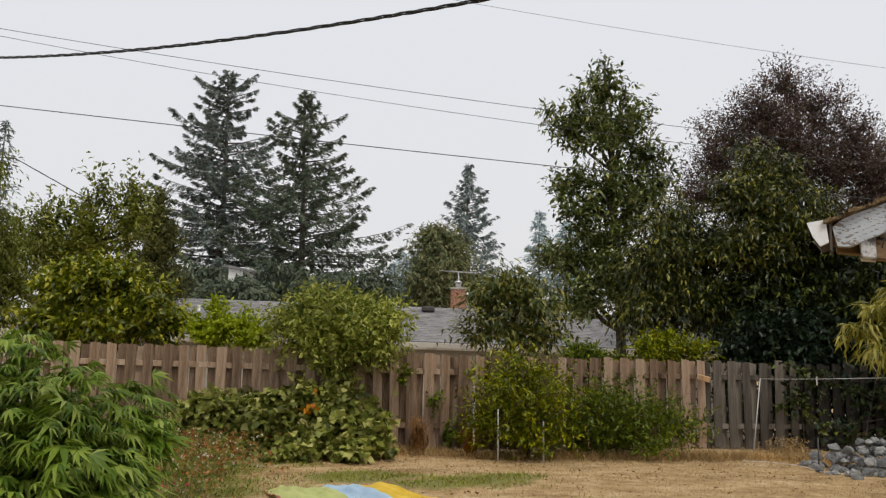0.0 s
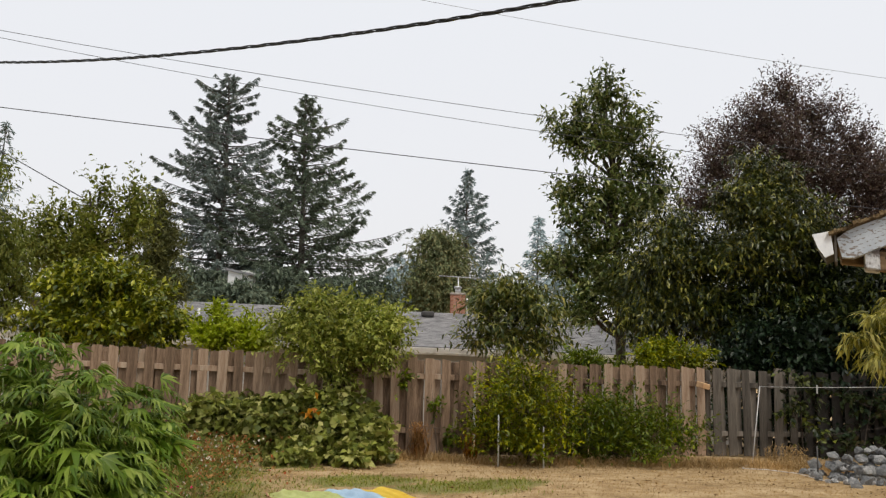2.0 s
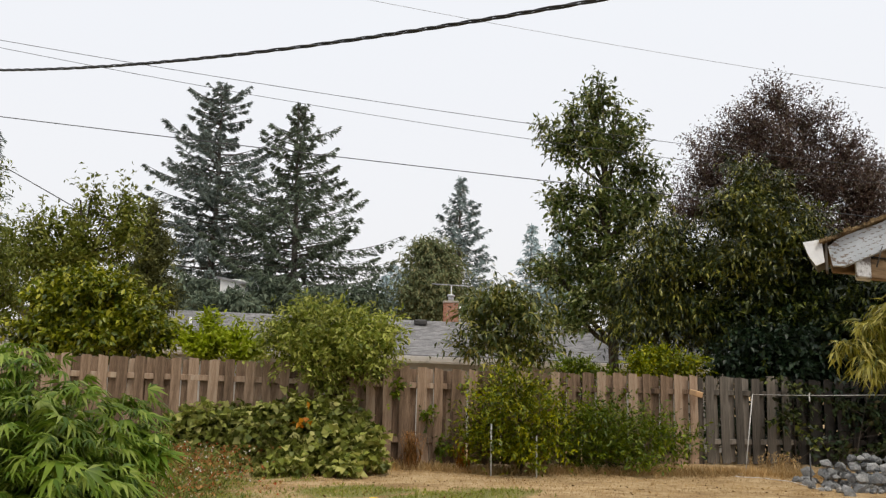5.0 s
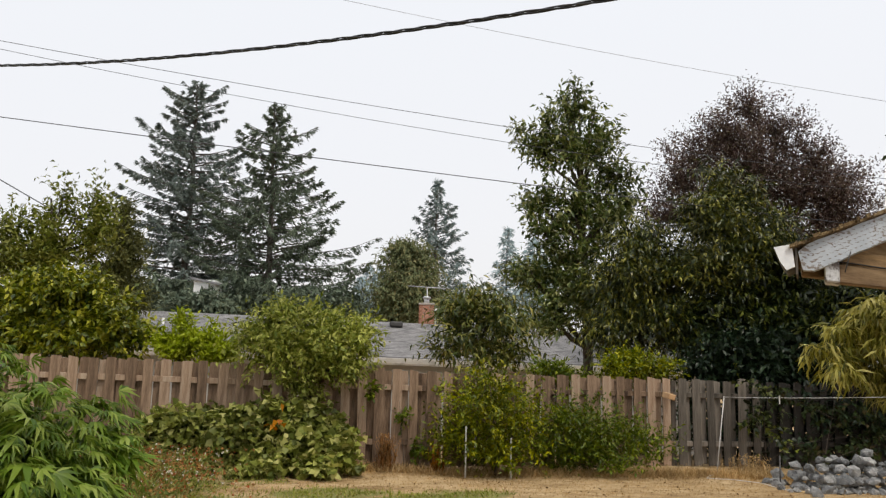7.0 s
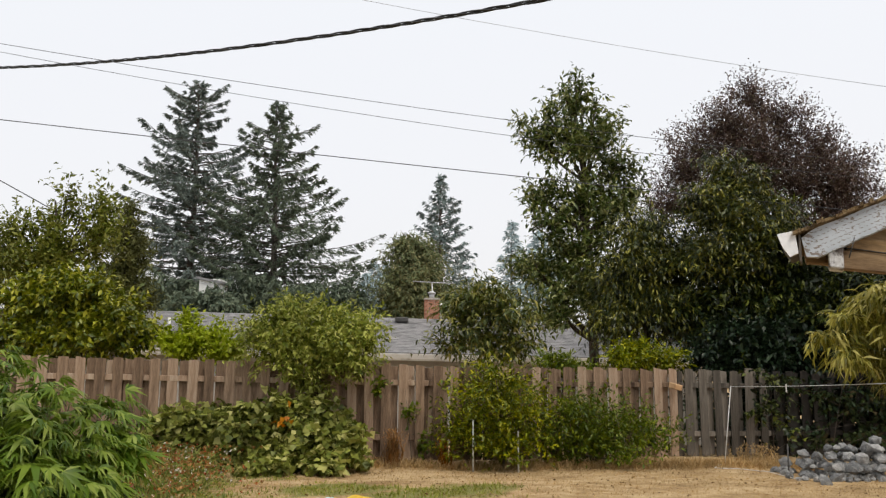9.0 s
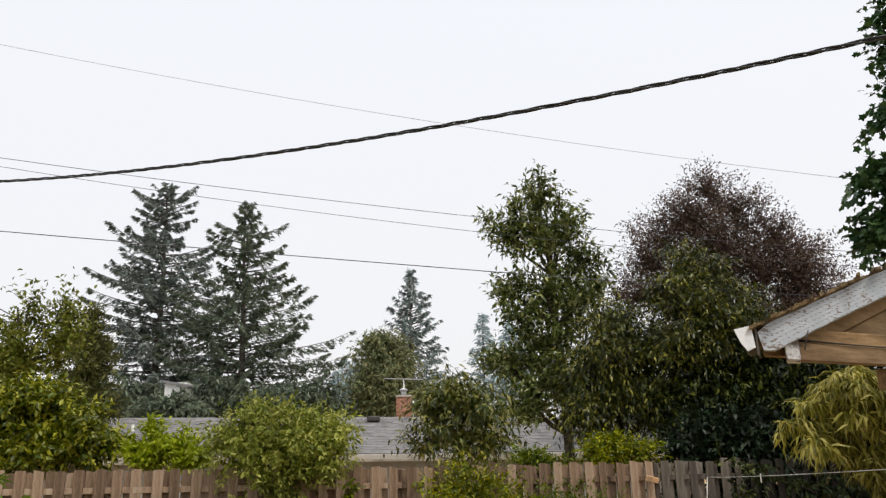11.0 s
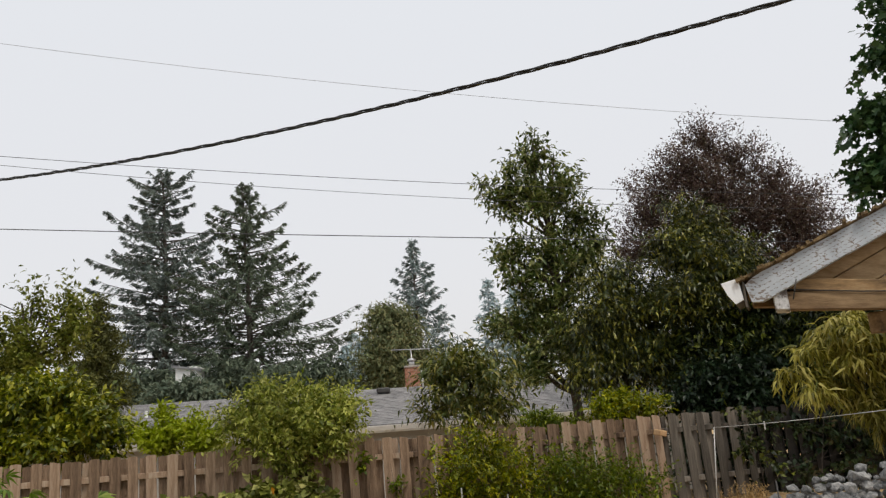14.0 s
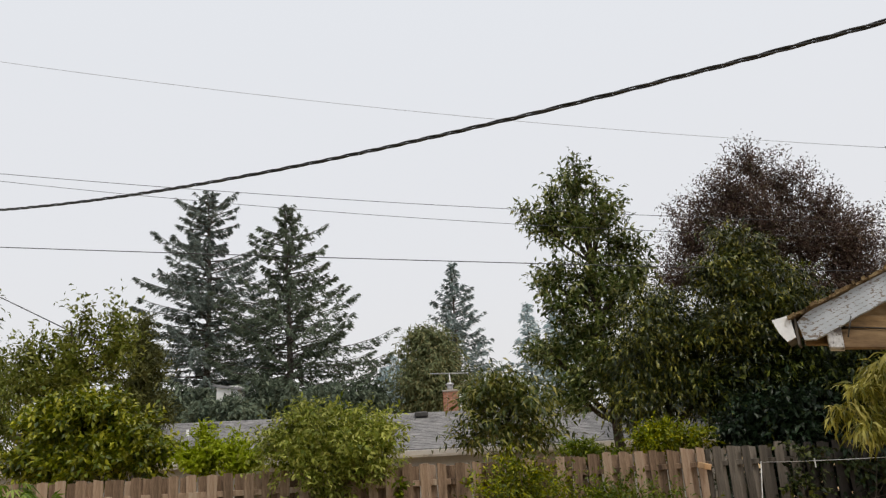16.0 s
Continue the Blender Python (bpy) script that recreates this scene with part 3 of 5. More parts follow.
def grass(name, n, zone, material, label, h, seed, region=((-5.5, 7.5), (6.6, 13.6)), wide=0.010):
    rng = np.random.default_rng(seed)
    x, y = rng.uniform(*region[0], n * 4), rng.uniform(*region[1], n * 4)
    ok = rng.uniform(0, 1, n * 4) < zone(x, y)
    x, y = x[ok][:n], y[ok][:n]
    k = len(x)
    P = np.stack([x, y, ground_z(x, y) - 0.005], 1)
    D = np.stack([rng.normal(0, 0.55, k), rng.normal(0, 0.55, k), np.full(k, 1.0)], 1)
    ob = leaves(name, P, D, h * rng.uniform(0.4, 1.3, k), wide * rng.uniform(0.7, 1.5, k), material, None, rng, "long", up=rng.normal(0, 1, (k, 3)))
    return tagged(ob, label, "grass", kind="stuff")


grass("green_grass", 26000, lambda x, y: np.clip(lawn_green(x, y) * 1.7 - 0.22, 0, 1), M["grass_green"], "short green grass strips in the dry lawn", 0.055, 3)
grass("dry_grass", 45000, lambda x, y: 0.5 + 0.5 * np.exp(-((y - 12.3) / 0.5) ** 2), M["grass_dry"], "short dry straw grass of the lawn", 0.028, 4, wide=0.007)
grass("tall_dry_grass", 6000, lambda x, y: np.exp(-((y - 12.55) / 0.22) ** 2) * (0.3 + 0.7 * (x > -1.5)), M["grass_dry"], "taller dry grass along the fence foot", 0.16, 5,
      ((-2.5, 6.6), (12.0, 13.4)))



def fallen_leaves():
    rng = np.random.default_rng(17)
    n = 900
    x, y = rng.uniform(-3.0, 7.0, n), rng.uniform(7.0, 12.9, n)
    P = np.stack([x, y, ground_z(x, y) + 0.022], 1)
    D = np.stack([rng.normal(0, 1, n), rng.normal(0, 1, n), rng.normal(0, 0.22, n)], 1)
    ob = leaves("fallen_leaves", P, D, rng.uniform(0.025, 0.07, n), rng.uniform(0.015, 0.035, n), M["dead_leaf"], None, rng, "oval", tilt=0.4)
    tagged(ob, "small brown leaves fallen on the dry lawn", "leaves", kind="stuff")


M["dead_leaf"] = leaf_mat("dead_leaf", [(0.09, 0.055, 0.03), (0.17, 0.10, 0.05), (0.30, 0.20, 0.10)], 0.8, 0.15)
fallen_leaves()

# ---- neighbour's house behind the fence ----


def build_house():
    e0, e1 = Vector((-8.65, 22.00, 1.87)), Vector((5.80, 23.40, 1.66))
    r0, r1 = Vector((-10.14, 25.60, 3.07)), Vector((6.71, 27.00, 2.88))
    base = Vector((0, 24.0, -1.0))
    th = thing("house", base, "low neighbouring house with a grey shingle roof", "house")
    along = (e1 - e0).normalized()
    length = (e1 - e0).length
    over = 4.0
    e0, e1, r0, r1 = e0 - along * over, e1 + along * over, r0 - along * over, r1 + along * over
    length = (e1 - e0).length
    up = ((r0 + r1) / 2 - (e0 + e1) / 2)
    up -= along * up.dot(along)
    span = up.length
    up.normalize()
    nrm = along.cross(up).normalized()
    if nrm.z < 0:
        nrm = -nrm
    m = Matrix((along, up, nrm)).transposed().to_4x4()
    m.translation = e0 - base
    back = Vector((-up.x, -up.y, up.z))
    roof = part("roof", boxed((0, 0, -0.16), (length, span, -0.02), m=m), M["shingle"], th, "grey asphalt shingles")
    mb = Matrix.Translation(r0 - base) @ Matrix((along, -back, along.cross(-back))).transposed().to_4x4()
    part("roof", boxed((0, 0, -0.1), (length, span, -0.02), m=mb), M["shingle"], th)
    # courses of shingle tabs, three alike sheets laid in rows
    rng = np.random.default_rng(8)
    rows = 24
    step = span / rows
    V, F = [], []
    for r in range(rows):
        x = -rng.uniform(0, 0.3)
        while x < length:
            w = rng.choice([0.17, 0.22, 0.3])
            lift = rng.uniform(0.004, 0.012)
            a, b = max(0, x), min(length, x + w - 0.006)
            if b > a:
                k = len(V)
                for px, py, pz in ((a, r * step - 0.02, lift), (b, r * step - 0.02, lift), (b, (r + 1) * step, 0), (a, (r + 1) * step, 0),
                                   (a, r * step - 0.02, -0.015), (b, r * step - 0.02, -0.015)):
                    V.append(m @ Vector((px, py, pz)))
                F += [(k, k + 1, k + 2, k + 3), (k + 4, k + 5, k + 1, k)]
            x += w
    me = bpy.data.meshes.new("shingles")
    me.from_pydata(V, [], F)
    sh = link("shingles", me, M["shingle_tab"], roof, "weathered grey shingle tabs")
    tagged(sh, kind="stuff")
    # walls under the eaves
    front = e0 + (r0 - e0) * 0.12
    wall_m = Matrix((along, Vector((-along.y, along.x, 0)), Vector((0, 0, 1)))).transposed().to_4x4()
    wall_m.translation = Vector((front.x, front.y, -1.0)) - base
    part("wall", boxed((0.4, 0, 0), (length - 0.4, 0.2, e0.z + 1.0 - 0.05), m=wall_m), M["house_wall"], th, "pale siding")
    part("wall", boxed((0.4, 6.0, 0), (length - 0.4, 6.2, e0.z + 1.0 - 0.05), m=wall_m), M["house_wall"], th)
    fm = Matrix((along, Vector((-along.y, along.x, 0)), Vector((0, 0, 1)))).transposed().to_4x4()
    fm.translation = e0 - base
    part("fascia", boxed((0, -0.02, -0.24), (length, 0.03, -0.045), 0.005, fm), M["white_paint"], th, "white fascia board")
    g = bmesh.new()
    sec = [(-0.03, -0.16), (-0.11, -0.16), (-0.15, -0.05), (-0.15, -0.03), (-0.14, -0.03), (-0.105, -0.145), (-0.035, -0.145)]
    va = [g.verts.new(fm @ Vector((0, y, z))) for y, z in sec]
    vb = [g.verts.new(fm @ Vector((length, y, z))) for y, z in sec]
    for k in range(len(sec)):
        g.faces.new((va[k], vb[k], vb[(k + 1) % len(sec)], va[(k + 1) % len(sec)]))
    part("gutter", g, M["white_paint"], th, "white rain gutter")
    # roof vents and pipe
    for at in ((-7.40, 25.10, 2.92), (-0.54, 25.90, 2.90)):
        p = Vector(at) - base
        bm = boxed((-0.22, -0.2, -0.12), (0.22, 0.2, 0.06), 0.04, Matrix.Translation(p))
        part("roof_vent", bm, M["dark_metal"], th, "dark box vent")
    p = Vector((-7.88, 24.30, 2.57)) - base
    tubes("vent_pipe", [[(p + Vector((0, 0, -0.25)), 0.07), (p + Vector((0, 0, -0.05)), 0.05), (p + Vector((0, 0, 0.22)), 0.04)]], M["white_paint"], th, 8, "white vent pipe")
    for at, h in (((0.82, 26.60, 2.96), 0.55), ((1.64, 26.60, 2.95), 0.28)):
        p = Vector(at) - base
        tubes("vent_pipe", [[(p + Vector((0, 0, -0.3)), 0.03), (p + Vector((0, 0, h)), 0.03)]], M["white_paint"], th, 8, "white vent pipe")
    # chimney of bricks
    c = Vector((0.49, 26.80, 2.78)) - base
    hw, hgt = 0.25, 0.85
    ch = part("chimney", boxed((-hw + 0.012, -hw + 0.012, -0.5), (hw - 0.012, hw - 0.012, hgt - 0.02), m=Matrix.Translation(c)), M["mortar"], th, "red brick chimney")
    bm = boxed((-0.098, -0.045, -0.029), (0.098, 0.045, 0.029), 0.004)
    brick = bpy.data.meshes.new("brick")
    bm.to_mesh(brick)
    bm.free()
    brick.materials.append(M["brick"])
    for row in range(17):
        z = -0.28 + row * 0.0685
        for side in range(4):
            for k in range(3):
                u = -hw + 0.085 + k * 0.165 + (0.05 if row % 2 else -0.05) * (1 if k != 1 else 0.3)
                if abs(u) > hw - 0.06:
                    u = math.copysign(hw - 0.06, u)
                b = new("brick", brick)
                b.parent = ch
                rot = pose(c.x, c.y, c.z, 0, 0, 90 * side)
                b.matrix_basis = rot @ pose(u, -hw + 0.036, z, 0, 0, 0) @ Matrix.Diagonal((0.78, 1, 1, 1))
    part("chimney_crown", boxed((-hw - 0.03, -hw - 0.03, hgt - 0.02), (hw + 0.03, hw + 0.03, hgt + 0.05), 0.015, Matrix.Translation(c)), M["mortar"], ch, "mortar crown")
    tubes("flue", [[(c + Vector((0, 0, hgt + 0.04)), 0.1), (c + Vector((0, 0, hgt + 0.22)), 0.1)]], M["metal"], ch, 10, "metal flue pipe")
    tubes("flue_cap", [[(c + Vector((0, 0, hgt + 0.22)), 0.14), (c + Vector((0, 0, hgt + 0.27)), 0.15), (c + Vector((0, 0, hgt + 0.31)), 0.05)]], M["metal"], ch, 10, "metal cap")
    # television aerial
    a0, a1 = Vector((-0.20, 27.20, 4.33)) - base, Vector((1.20, 27.20, 4.27)) - base
    ae = tubes("aerial", [[(a0, 0.016), (a1, 0.016)]], M["metal"], th, 5, "old roof aerial")
    mid = (a0 + a1) / 2
    tubes("mast", [[(mid, 0.022), (Vector((mid.x + 0.05, mid.y, r0.z - base.z - 0.2)), 0.022)]], M["metal"], ae, 5)
    for k in range(9):
        q = a0.lerp(a1, (k + 0.5) / 9)
        tubes("element", [[(q + Vector((0.05, -0.45 + 0.02 * k, 0)), 0.006), (q + Vector((-0.05, 0.45 - 0.02 * k, 0)), 0.006)]], M["metal"], ae, 4)
    return th


M["shingle_tab"] = grain_mat("shingle_tab", [(0.3, (0.12, 0.117, 0.118)), (0.7, (0.28, 0.27, 0.265))], 3.0, None, bump=0.3, fine=90, detail=8)
build_house()


def build_far_house():
    c = Vector((-17.60, 27.00, 2.22))
    base = Vector((c.x, c.y, -1.0))
    th = thing("house", base, "distant white house with a grey gable roof", "house")
    h = c.z + 1.0
    bm = bmesh.new()
    w, d, rise = 1.25, 3.0, 0.9
    prof = [(-w, 0), (w, 0), (w, h), (0, h + rise), (-w, h)]
    a = [bm.verts.new((x, 0, z)) for x, z in prof]
    b = [bm.verts.new((x, d, z)) for x, z in prof]
    bm.faces.new(a)
    bm.faces.new(b[::-1])
    for k in range(5):
        bm.faces.new((a[k], b[k], b[(k + 1) % 5], a[(k + 1) % 5]))
    part("wall", bm, M["white_paint"], th, "white siding")
    sl = math.atan2(rise, w)
    for s in (-1, 1):
        m = Matrix.Translation((0, 0, h + rise + 0.02)) @ Matrix.Rotation(s * sl, 4, 'Y')
        lo, hi = ((0, -0.15, 0), (w / math.cos(sl) + 0.15, d + 0.1, 0.08)) if s > 0 else ((-w / math.cos(sl) - 0.15, -0.15, 0), (0, d + 0.1, 0.08))
        part("roof", boxed(lo, hi, m=m), M["shingle"], th, "grey roof")
        part("bargeboard", boxed((lo[0], -0.19, -0.08), (hi[0], -0.15, 0.09), m=m), M["white_paint"], th, "white bargeboard")


build_far_house()



def build_white_block():
    """A narrow white block beyond the house, added for a white patch between the fir trunks."""
    base = Vector((-9.95, 36.2, -1.0))
    th = thing("white_block", base, "narrow white block with a lean-to roof between the fir trees", "shed")
    w, d, h = 0.50, 1.4, 6.22
    part("wall", boxed((-w, 0, 0), (w, d, h), 0.01), M["white_paint"], th, "white boards")
    bm = bmesh.new()
    pr = [(-w - 0.12, h), (w + 0.12, h - 0.22), (w + 0.12, h - 0.12), (-w - 0.12, h + 0.12)]
    a = [bm.verts.new((x, -0.12, z)) for x, z in pr]
    b = [bm.verts.new((x, d + 0.12, z)) for x, z in pr]
    bm.faces.new(a)
    bm.faces.new(b[::-1])
    for k in range(4):
        bm.faces.new((a[k], b[k], b[(k + 1) % 4], a[(k + 1) % 4]))
    bmesh.ops.recalc_face_normals(bm, faces=bm.faces)
    part("roof", bm, M["shingle"], th, "grey lean-to roof")


build_white_block()

# ---- conifers and far trees ----


def prof_fir(reach, power=0.8, top=0.0, right=0.0):
    def f(h, ang):
        r = reach * (1 - h) ** power * (0.7 + 0.3 * min(1, h / 0.25))
        r *= 1 + 0.15 * math.sin(h * 31 + 2 * ang) + 0.12 * math.sin(h * 67 + 2 * ang)
        r *= 1 + right * math.cos(ang)
        if top:
            r *= 1 - 0.6 * math.exp(-((h - 0.835) / 0.03) ** 2)
            r = max(r, top * math.exp(-((h - 0.925) / 0.055) ** 2))
        return r
    return f


t1, t2, t3, t4 = (-13.64, 45.00, 18.12), (-8.17, 42.00, 15.95), (2.06, 70.00, 18.70), (13.79, 110.00, 21.65)
conifer("fir_tree", (t1[0], t1[1], -1.0), t1[2] + 1.0, prof_fir(7.6, 0.64, 2.1), M["needles_grey"], "tall grey-green fir with a rounded bushy top", 11, 250, 0.25, 380, 0.30, sag=0.08, turn_up=0.09)
conifer("fir_tree", (t2[0], t2[1], -1.0), t2[2] + 1.0, prof_fir(7.8, 0.74, 0, 0.08), M["needles_green"], "tall dark green fir with long drooping boughs", 12, 215, 0.25, 390, 0.30, sag=0.08, turn_up=0.13)
conifer("fir_tree", (t3[0], t3[1], -1.0), t3[2] + 1.0, prof_fir(7.2, 0.85), M["needles_hazed"], "slender distant fir, coloured blue-green for smoke haze", 13, 200, 0.42, 130, 0.3, sag=0.10)
conifer("fir_tree", (t4[0], t4[1], -1.0), t4[2] + 1.0, prof_fir(6.4, 0.8), M["needles_hazed_far"], "far fir coloured pale for smoke haze", 14, 130, 0.8, 50, 0.25)
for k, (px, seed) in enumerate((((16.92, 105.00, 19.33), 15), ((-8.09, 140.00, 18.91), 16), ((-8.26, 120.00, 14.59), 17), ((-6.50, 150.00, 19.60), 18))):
    conifer("fir_tree", (px[0], px[1], -1.0), px[2] + 1.0, prof_fir(6.0, 0.8), M["needles_hazed_far"], "far fir coloured pale for smoke haze", seed, 120, 1.0, 50, 0.15)
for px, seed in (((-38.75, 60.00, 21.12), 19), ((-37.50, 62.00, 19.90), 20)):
    conifer("fir_tree", (px[0], px[1], -1.0), px[2] + 1.0, prof_fir(3.6, 0.7), M["needles_hazed"], "thin fir coloured pale for haze, behind the yellowish tree", seed, 110, 0.5, 36, 0.35)

broadleaf("cedar_tree", ((-0.19, 40.00, 3.56)[0], 40, -1.0), [(-0.21, 40.00, 5.07, 1.68, 1.80), (-0.30, 40.00, 6.58, 1.32, 1.38), (-0.15, 40.00, 7.32, 0.84, 0.84), (-1.02, 40.00, 4.45, 1.02, 1.20), (0.70, 40.00, 4.63, 0.96, 1.35)],
          M["cedar"], M["bark"], "rounded dull green cedar with brownish sprays", "tree", 21, (0.24, 0.08), 3000, 9, 0.3, 0.8, 0.6, "long", 0.6, rough=0.3, sprout=0.5)
for lob, seed in (([(-12.82, 38.00, 4.49, 1.14, 1.14), (-13.65, 38.00, 4.14, 1.03, 1.14), (-11.60, 38.00, 3.95, 1.14, 0.92)], 22), ([(-9.67, 38.00, 4.19, 1.31, 0.91), (-7.97, 38.00, 4.50, 1.14, 1.03), (-6.25, 38.00, 4.24, 1.20, 0.86)], 23), ([(-10.55, 35.00, 3.60, 0.80, 0.85), (-9.40, 35.00, 3.66, 0.85, 0.85)], 26), ([(-4.65, 39.00, 4.33, 1.05, 1.00), (-3.34, 39.00, 4.41, 0.82, 0.88)], 24)):
    broadleaf("conifer_hedge", (lob[1][0], lob[1][1], -1.0), lob, M["needles_green"], M["bark"], "dark evergreen thicket below the firs", "tree", seed, (0.34, 0.12), 700, 8, 0.2, 0.5, 0.6, "long", 0.4)
broadleaf("cypress_tree", ((-8.44, 22.00, 3.23)[0], 22, -1.0), [(-8.49, 22.00, 4.06, 0.56, 0.99), (-8.57, 22.00, 4.98, 0.40, 0.66), (-8.50, 22.00, 5.49, 0.21, 0.40), (-8.40, 22.00, 3.07, 0.66, 0.66), (-8.91, 22.00, 3.39, 0.43, 0.66)],
          M["cypress"], M["bark"], "olive green upright cypress behind the fence", "tree", 25, (0.16, 0.05), 1500, 9, 0.15, 0.2, 0.4, "long", 0.5, sprout=1.2)

# ---- garden trees behind the fence ----
broadleaf("willow_tree", ((-10.41, 16.00, 1.92)[0], 16, -0.1), [(-10.35, 16.00, 5.22, 0.75, 0.60), (-11.50, 16.00, 4.81, 0.96, 0.96), (-9.91, 16.00, 4.07, 0.87, 0.63), (-10.72, 16.00, 3.67, 0.96, 0.72), (-11.75, 16.00, 3.52, 0.72, 0.84), (-9.40, 16.00, 3.44, 0.54, 0.48), (-9.11, 16.00, 2.81, 0.48, 0.43), (-9.62, 16.00, 3.23, 0.60, 0.60), (-9.37, 16.00, 2.33, 0.48, 0.53)],
          M["willow"], M["bark"], "yellowish green broad garden tree with a dark trunk", "tree", 31, (0.12, 0.036), 3600, 10, 0.16, 0.7, 0.5, "long", 0.35, trunk_top=2.6)
broadleaf("pear_tree", ((-8.47, 18.00, 2.60)[0], 18, -0.2), [(-9.27, 18.00, 3.70, 0.60, 0.60), (-8.44, 18.00, 4.00, 0.60, 0.68), (-7.67, 18.00, 4.30, 0.41, 0.81), (-9.55, 18.00, 4.33, 0.24, 0.41), (-8.34, 18.00, 5.00, 0.15, 0.49), (-7.68, 18.00, 5.04, 0.19, 0.46), (-8.77, 18.00, 4.56, 0.27, 0.38), (-9.85, 18.00, 3.69, 0.49, 0.54), (-8.42, 18.00, 5.25, 0.11, 0.43), (-7.67, 18.00, 5.21, 0.12, 0.41), (-9.62, 18.00, 4.66, 0.11, 0.35), (-9.14, 18.00, 4.48, 0.12, 0.32), (-7.99, 18.00, 4.86, 0.12, 0.38), (-7.49, 18.00, 4.70, 0.12, 0.35)],
          M["apple"], M["bark"], "green fruit tree with upright shoots", "tree", 32, (0.14, 0.065), 950, 9, 0.11, 0.4, 0.62, "oval", 0.3, sprout=1.6, tuft=0.3)
broadleaf("laurel_shrub", ((-6.05, 13.60, 1.64)[0], 13.6, 0.0), [(-6.71, 13.60, 2.39, 0.63, 0.53), (-5.97, 13.50, 2.60, 0.71, 0.51), (-5.30, 13.40, 2.20, 0.58, 0.48), (-6.83, 13.40, 1.93, 0.50, 0.36), (-5.89, 13.20, 1.93, 0.79, 0.34), (-4.96, 13.20, 1.95, 0.40, 0.34), (-6.43, 13.60, 2.86, 0.41, 0.25)],
          M["laurel"], M["bark"], "dense glossy yellow-green laurel rising over the fence", "shrub", 33, (0.125, 0.06), 2700, 8, 0.06, 0.35, 0.24, "oval", 0.55, rough=0.35, tuft=0.17)
broadleaf("young_shrub", ((-4.02, 13.40, 1.52)[0], 13.4, 0.0), [(-4.06, 13.40, 1.72, 0.34, 0.24), (-3.95, 13.40, 2.02, 0.18, 0.26), (-4.22, 13.40, 1.86, 0.20, 0.22), (-3.78, 13.40, 1.82, 0.16, 0.20)], M["lime"], M["bark"],
          "light green young shrub above the fence", "shrub", 34, (0.105, 0.045), 330, 9, 0.02, 0.2, 0.25, "oval", 0.1, sprout=0.9, group="light green young shrubs")
broadleaf("young_shrub", ((-3.37, 13.40, 1.53)[0], 13.4, 0.0), [(-3.43, 13.40, 1.70, 0.30, 0.20), (-3.51, 13.40, 1.90, 0.18, 0.22), (-3.20, 13.40, 1.68, 0.16, 0.14)], M["lime"], M["bark"],
          "light green young shrub above the fence", "shrub", 35, (0.105, 0.045), 300, 9, 0.02, 0.2, 0.25, "oval", 0.1, sprout=0.9, group="light green young shrubs")
broadleaf("climbing_vine", ((-1.70, 12.90, 1.08)[0], 12.75, 0.0), [(-1.82, 12.90, 1.98, 0.68, 0.45), (-2.21, 12.70, 1.73, 0.53, 0.40), (-1.32, 12.70, 1.84, 0.53, 0.42), (-1.62, 12.60, 1.50, 0.46, 0.34), (-2.55, 12.95, 2.20, 0.22, 0.16), (-0.92, 12.95, 2.16, 0.20, 0.20), (-1.60, 12.95, 2.42, 0.22, 0.14), (-2.17, 12.90, 2.31, 0.35, 0.25), (-1.25, 12.90, 2.23, 0.33, 0.23), (-1.75, 12.60, 1.12, 0.25, 0.21), (-1.11, 12.60, 1.56, 0.30, 0.28), (-2.52, 12.80, 1.97, 0.33, 0.25), (-0.85, 12.80, 1.80, 0.25, 0.25)],
          M["vine"], M["bark"], "pale green climbing vine mounded over the fence", "vine", 36, (0.105, 0.042), 1700, 9, 0.03, 0.5, 0.36, "oval", 0.4, sprout=0.55, rough=0.65, tuft=0.28)
broadleaf("peach_tree", ((1.51, 16.00, 1.46)[0], 16, -0.1), [(1.33, 16.00, 3.02, 0.50, 0.43), (1.81, 16.00, 2.66, 0.58, 0.55), (0.97, 16.00, 2.65, 0.41, 0.43), (1.33, 16.00, 2.06, 0.67, 0.48), (1.99, 16.00, 1.95, 0.53, 0.36), (0.79, 16.00, 1.87, 0.34, 0.29)],
          M["peach"], M["bark"], "small fruit tree with long drooping leaves", "tree", 37, (0.19, 0.055), 560, 9, 0.07, 0.6, 0.5, "long", 0.2, rough=0.6, sprout=0.4)
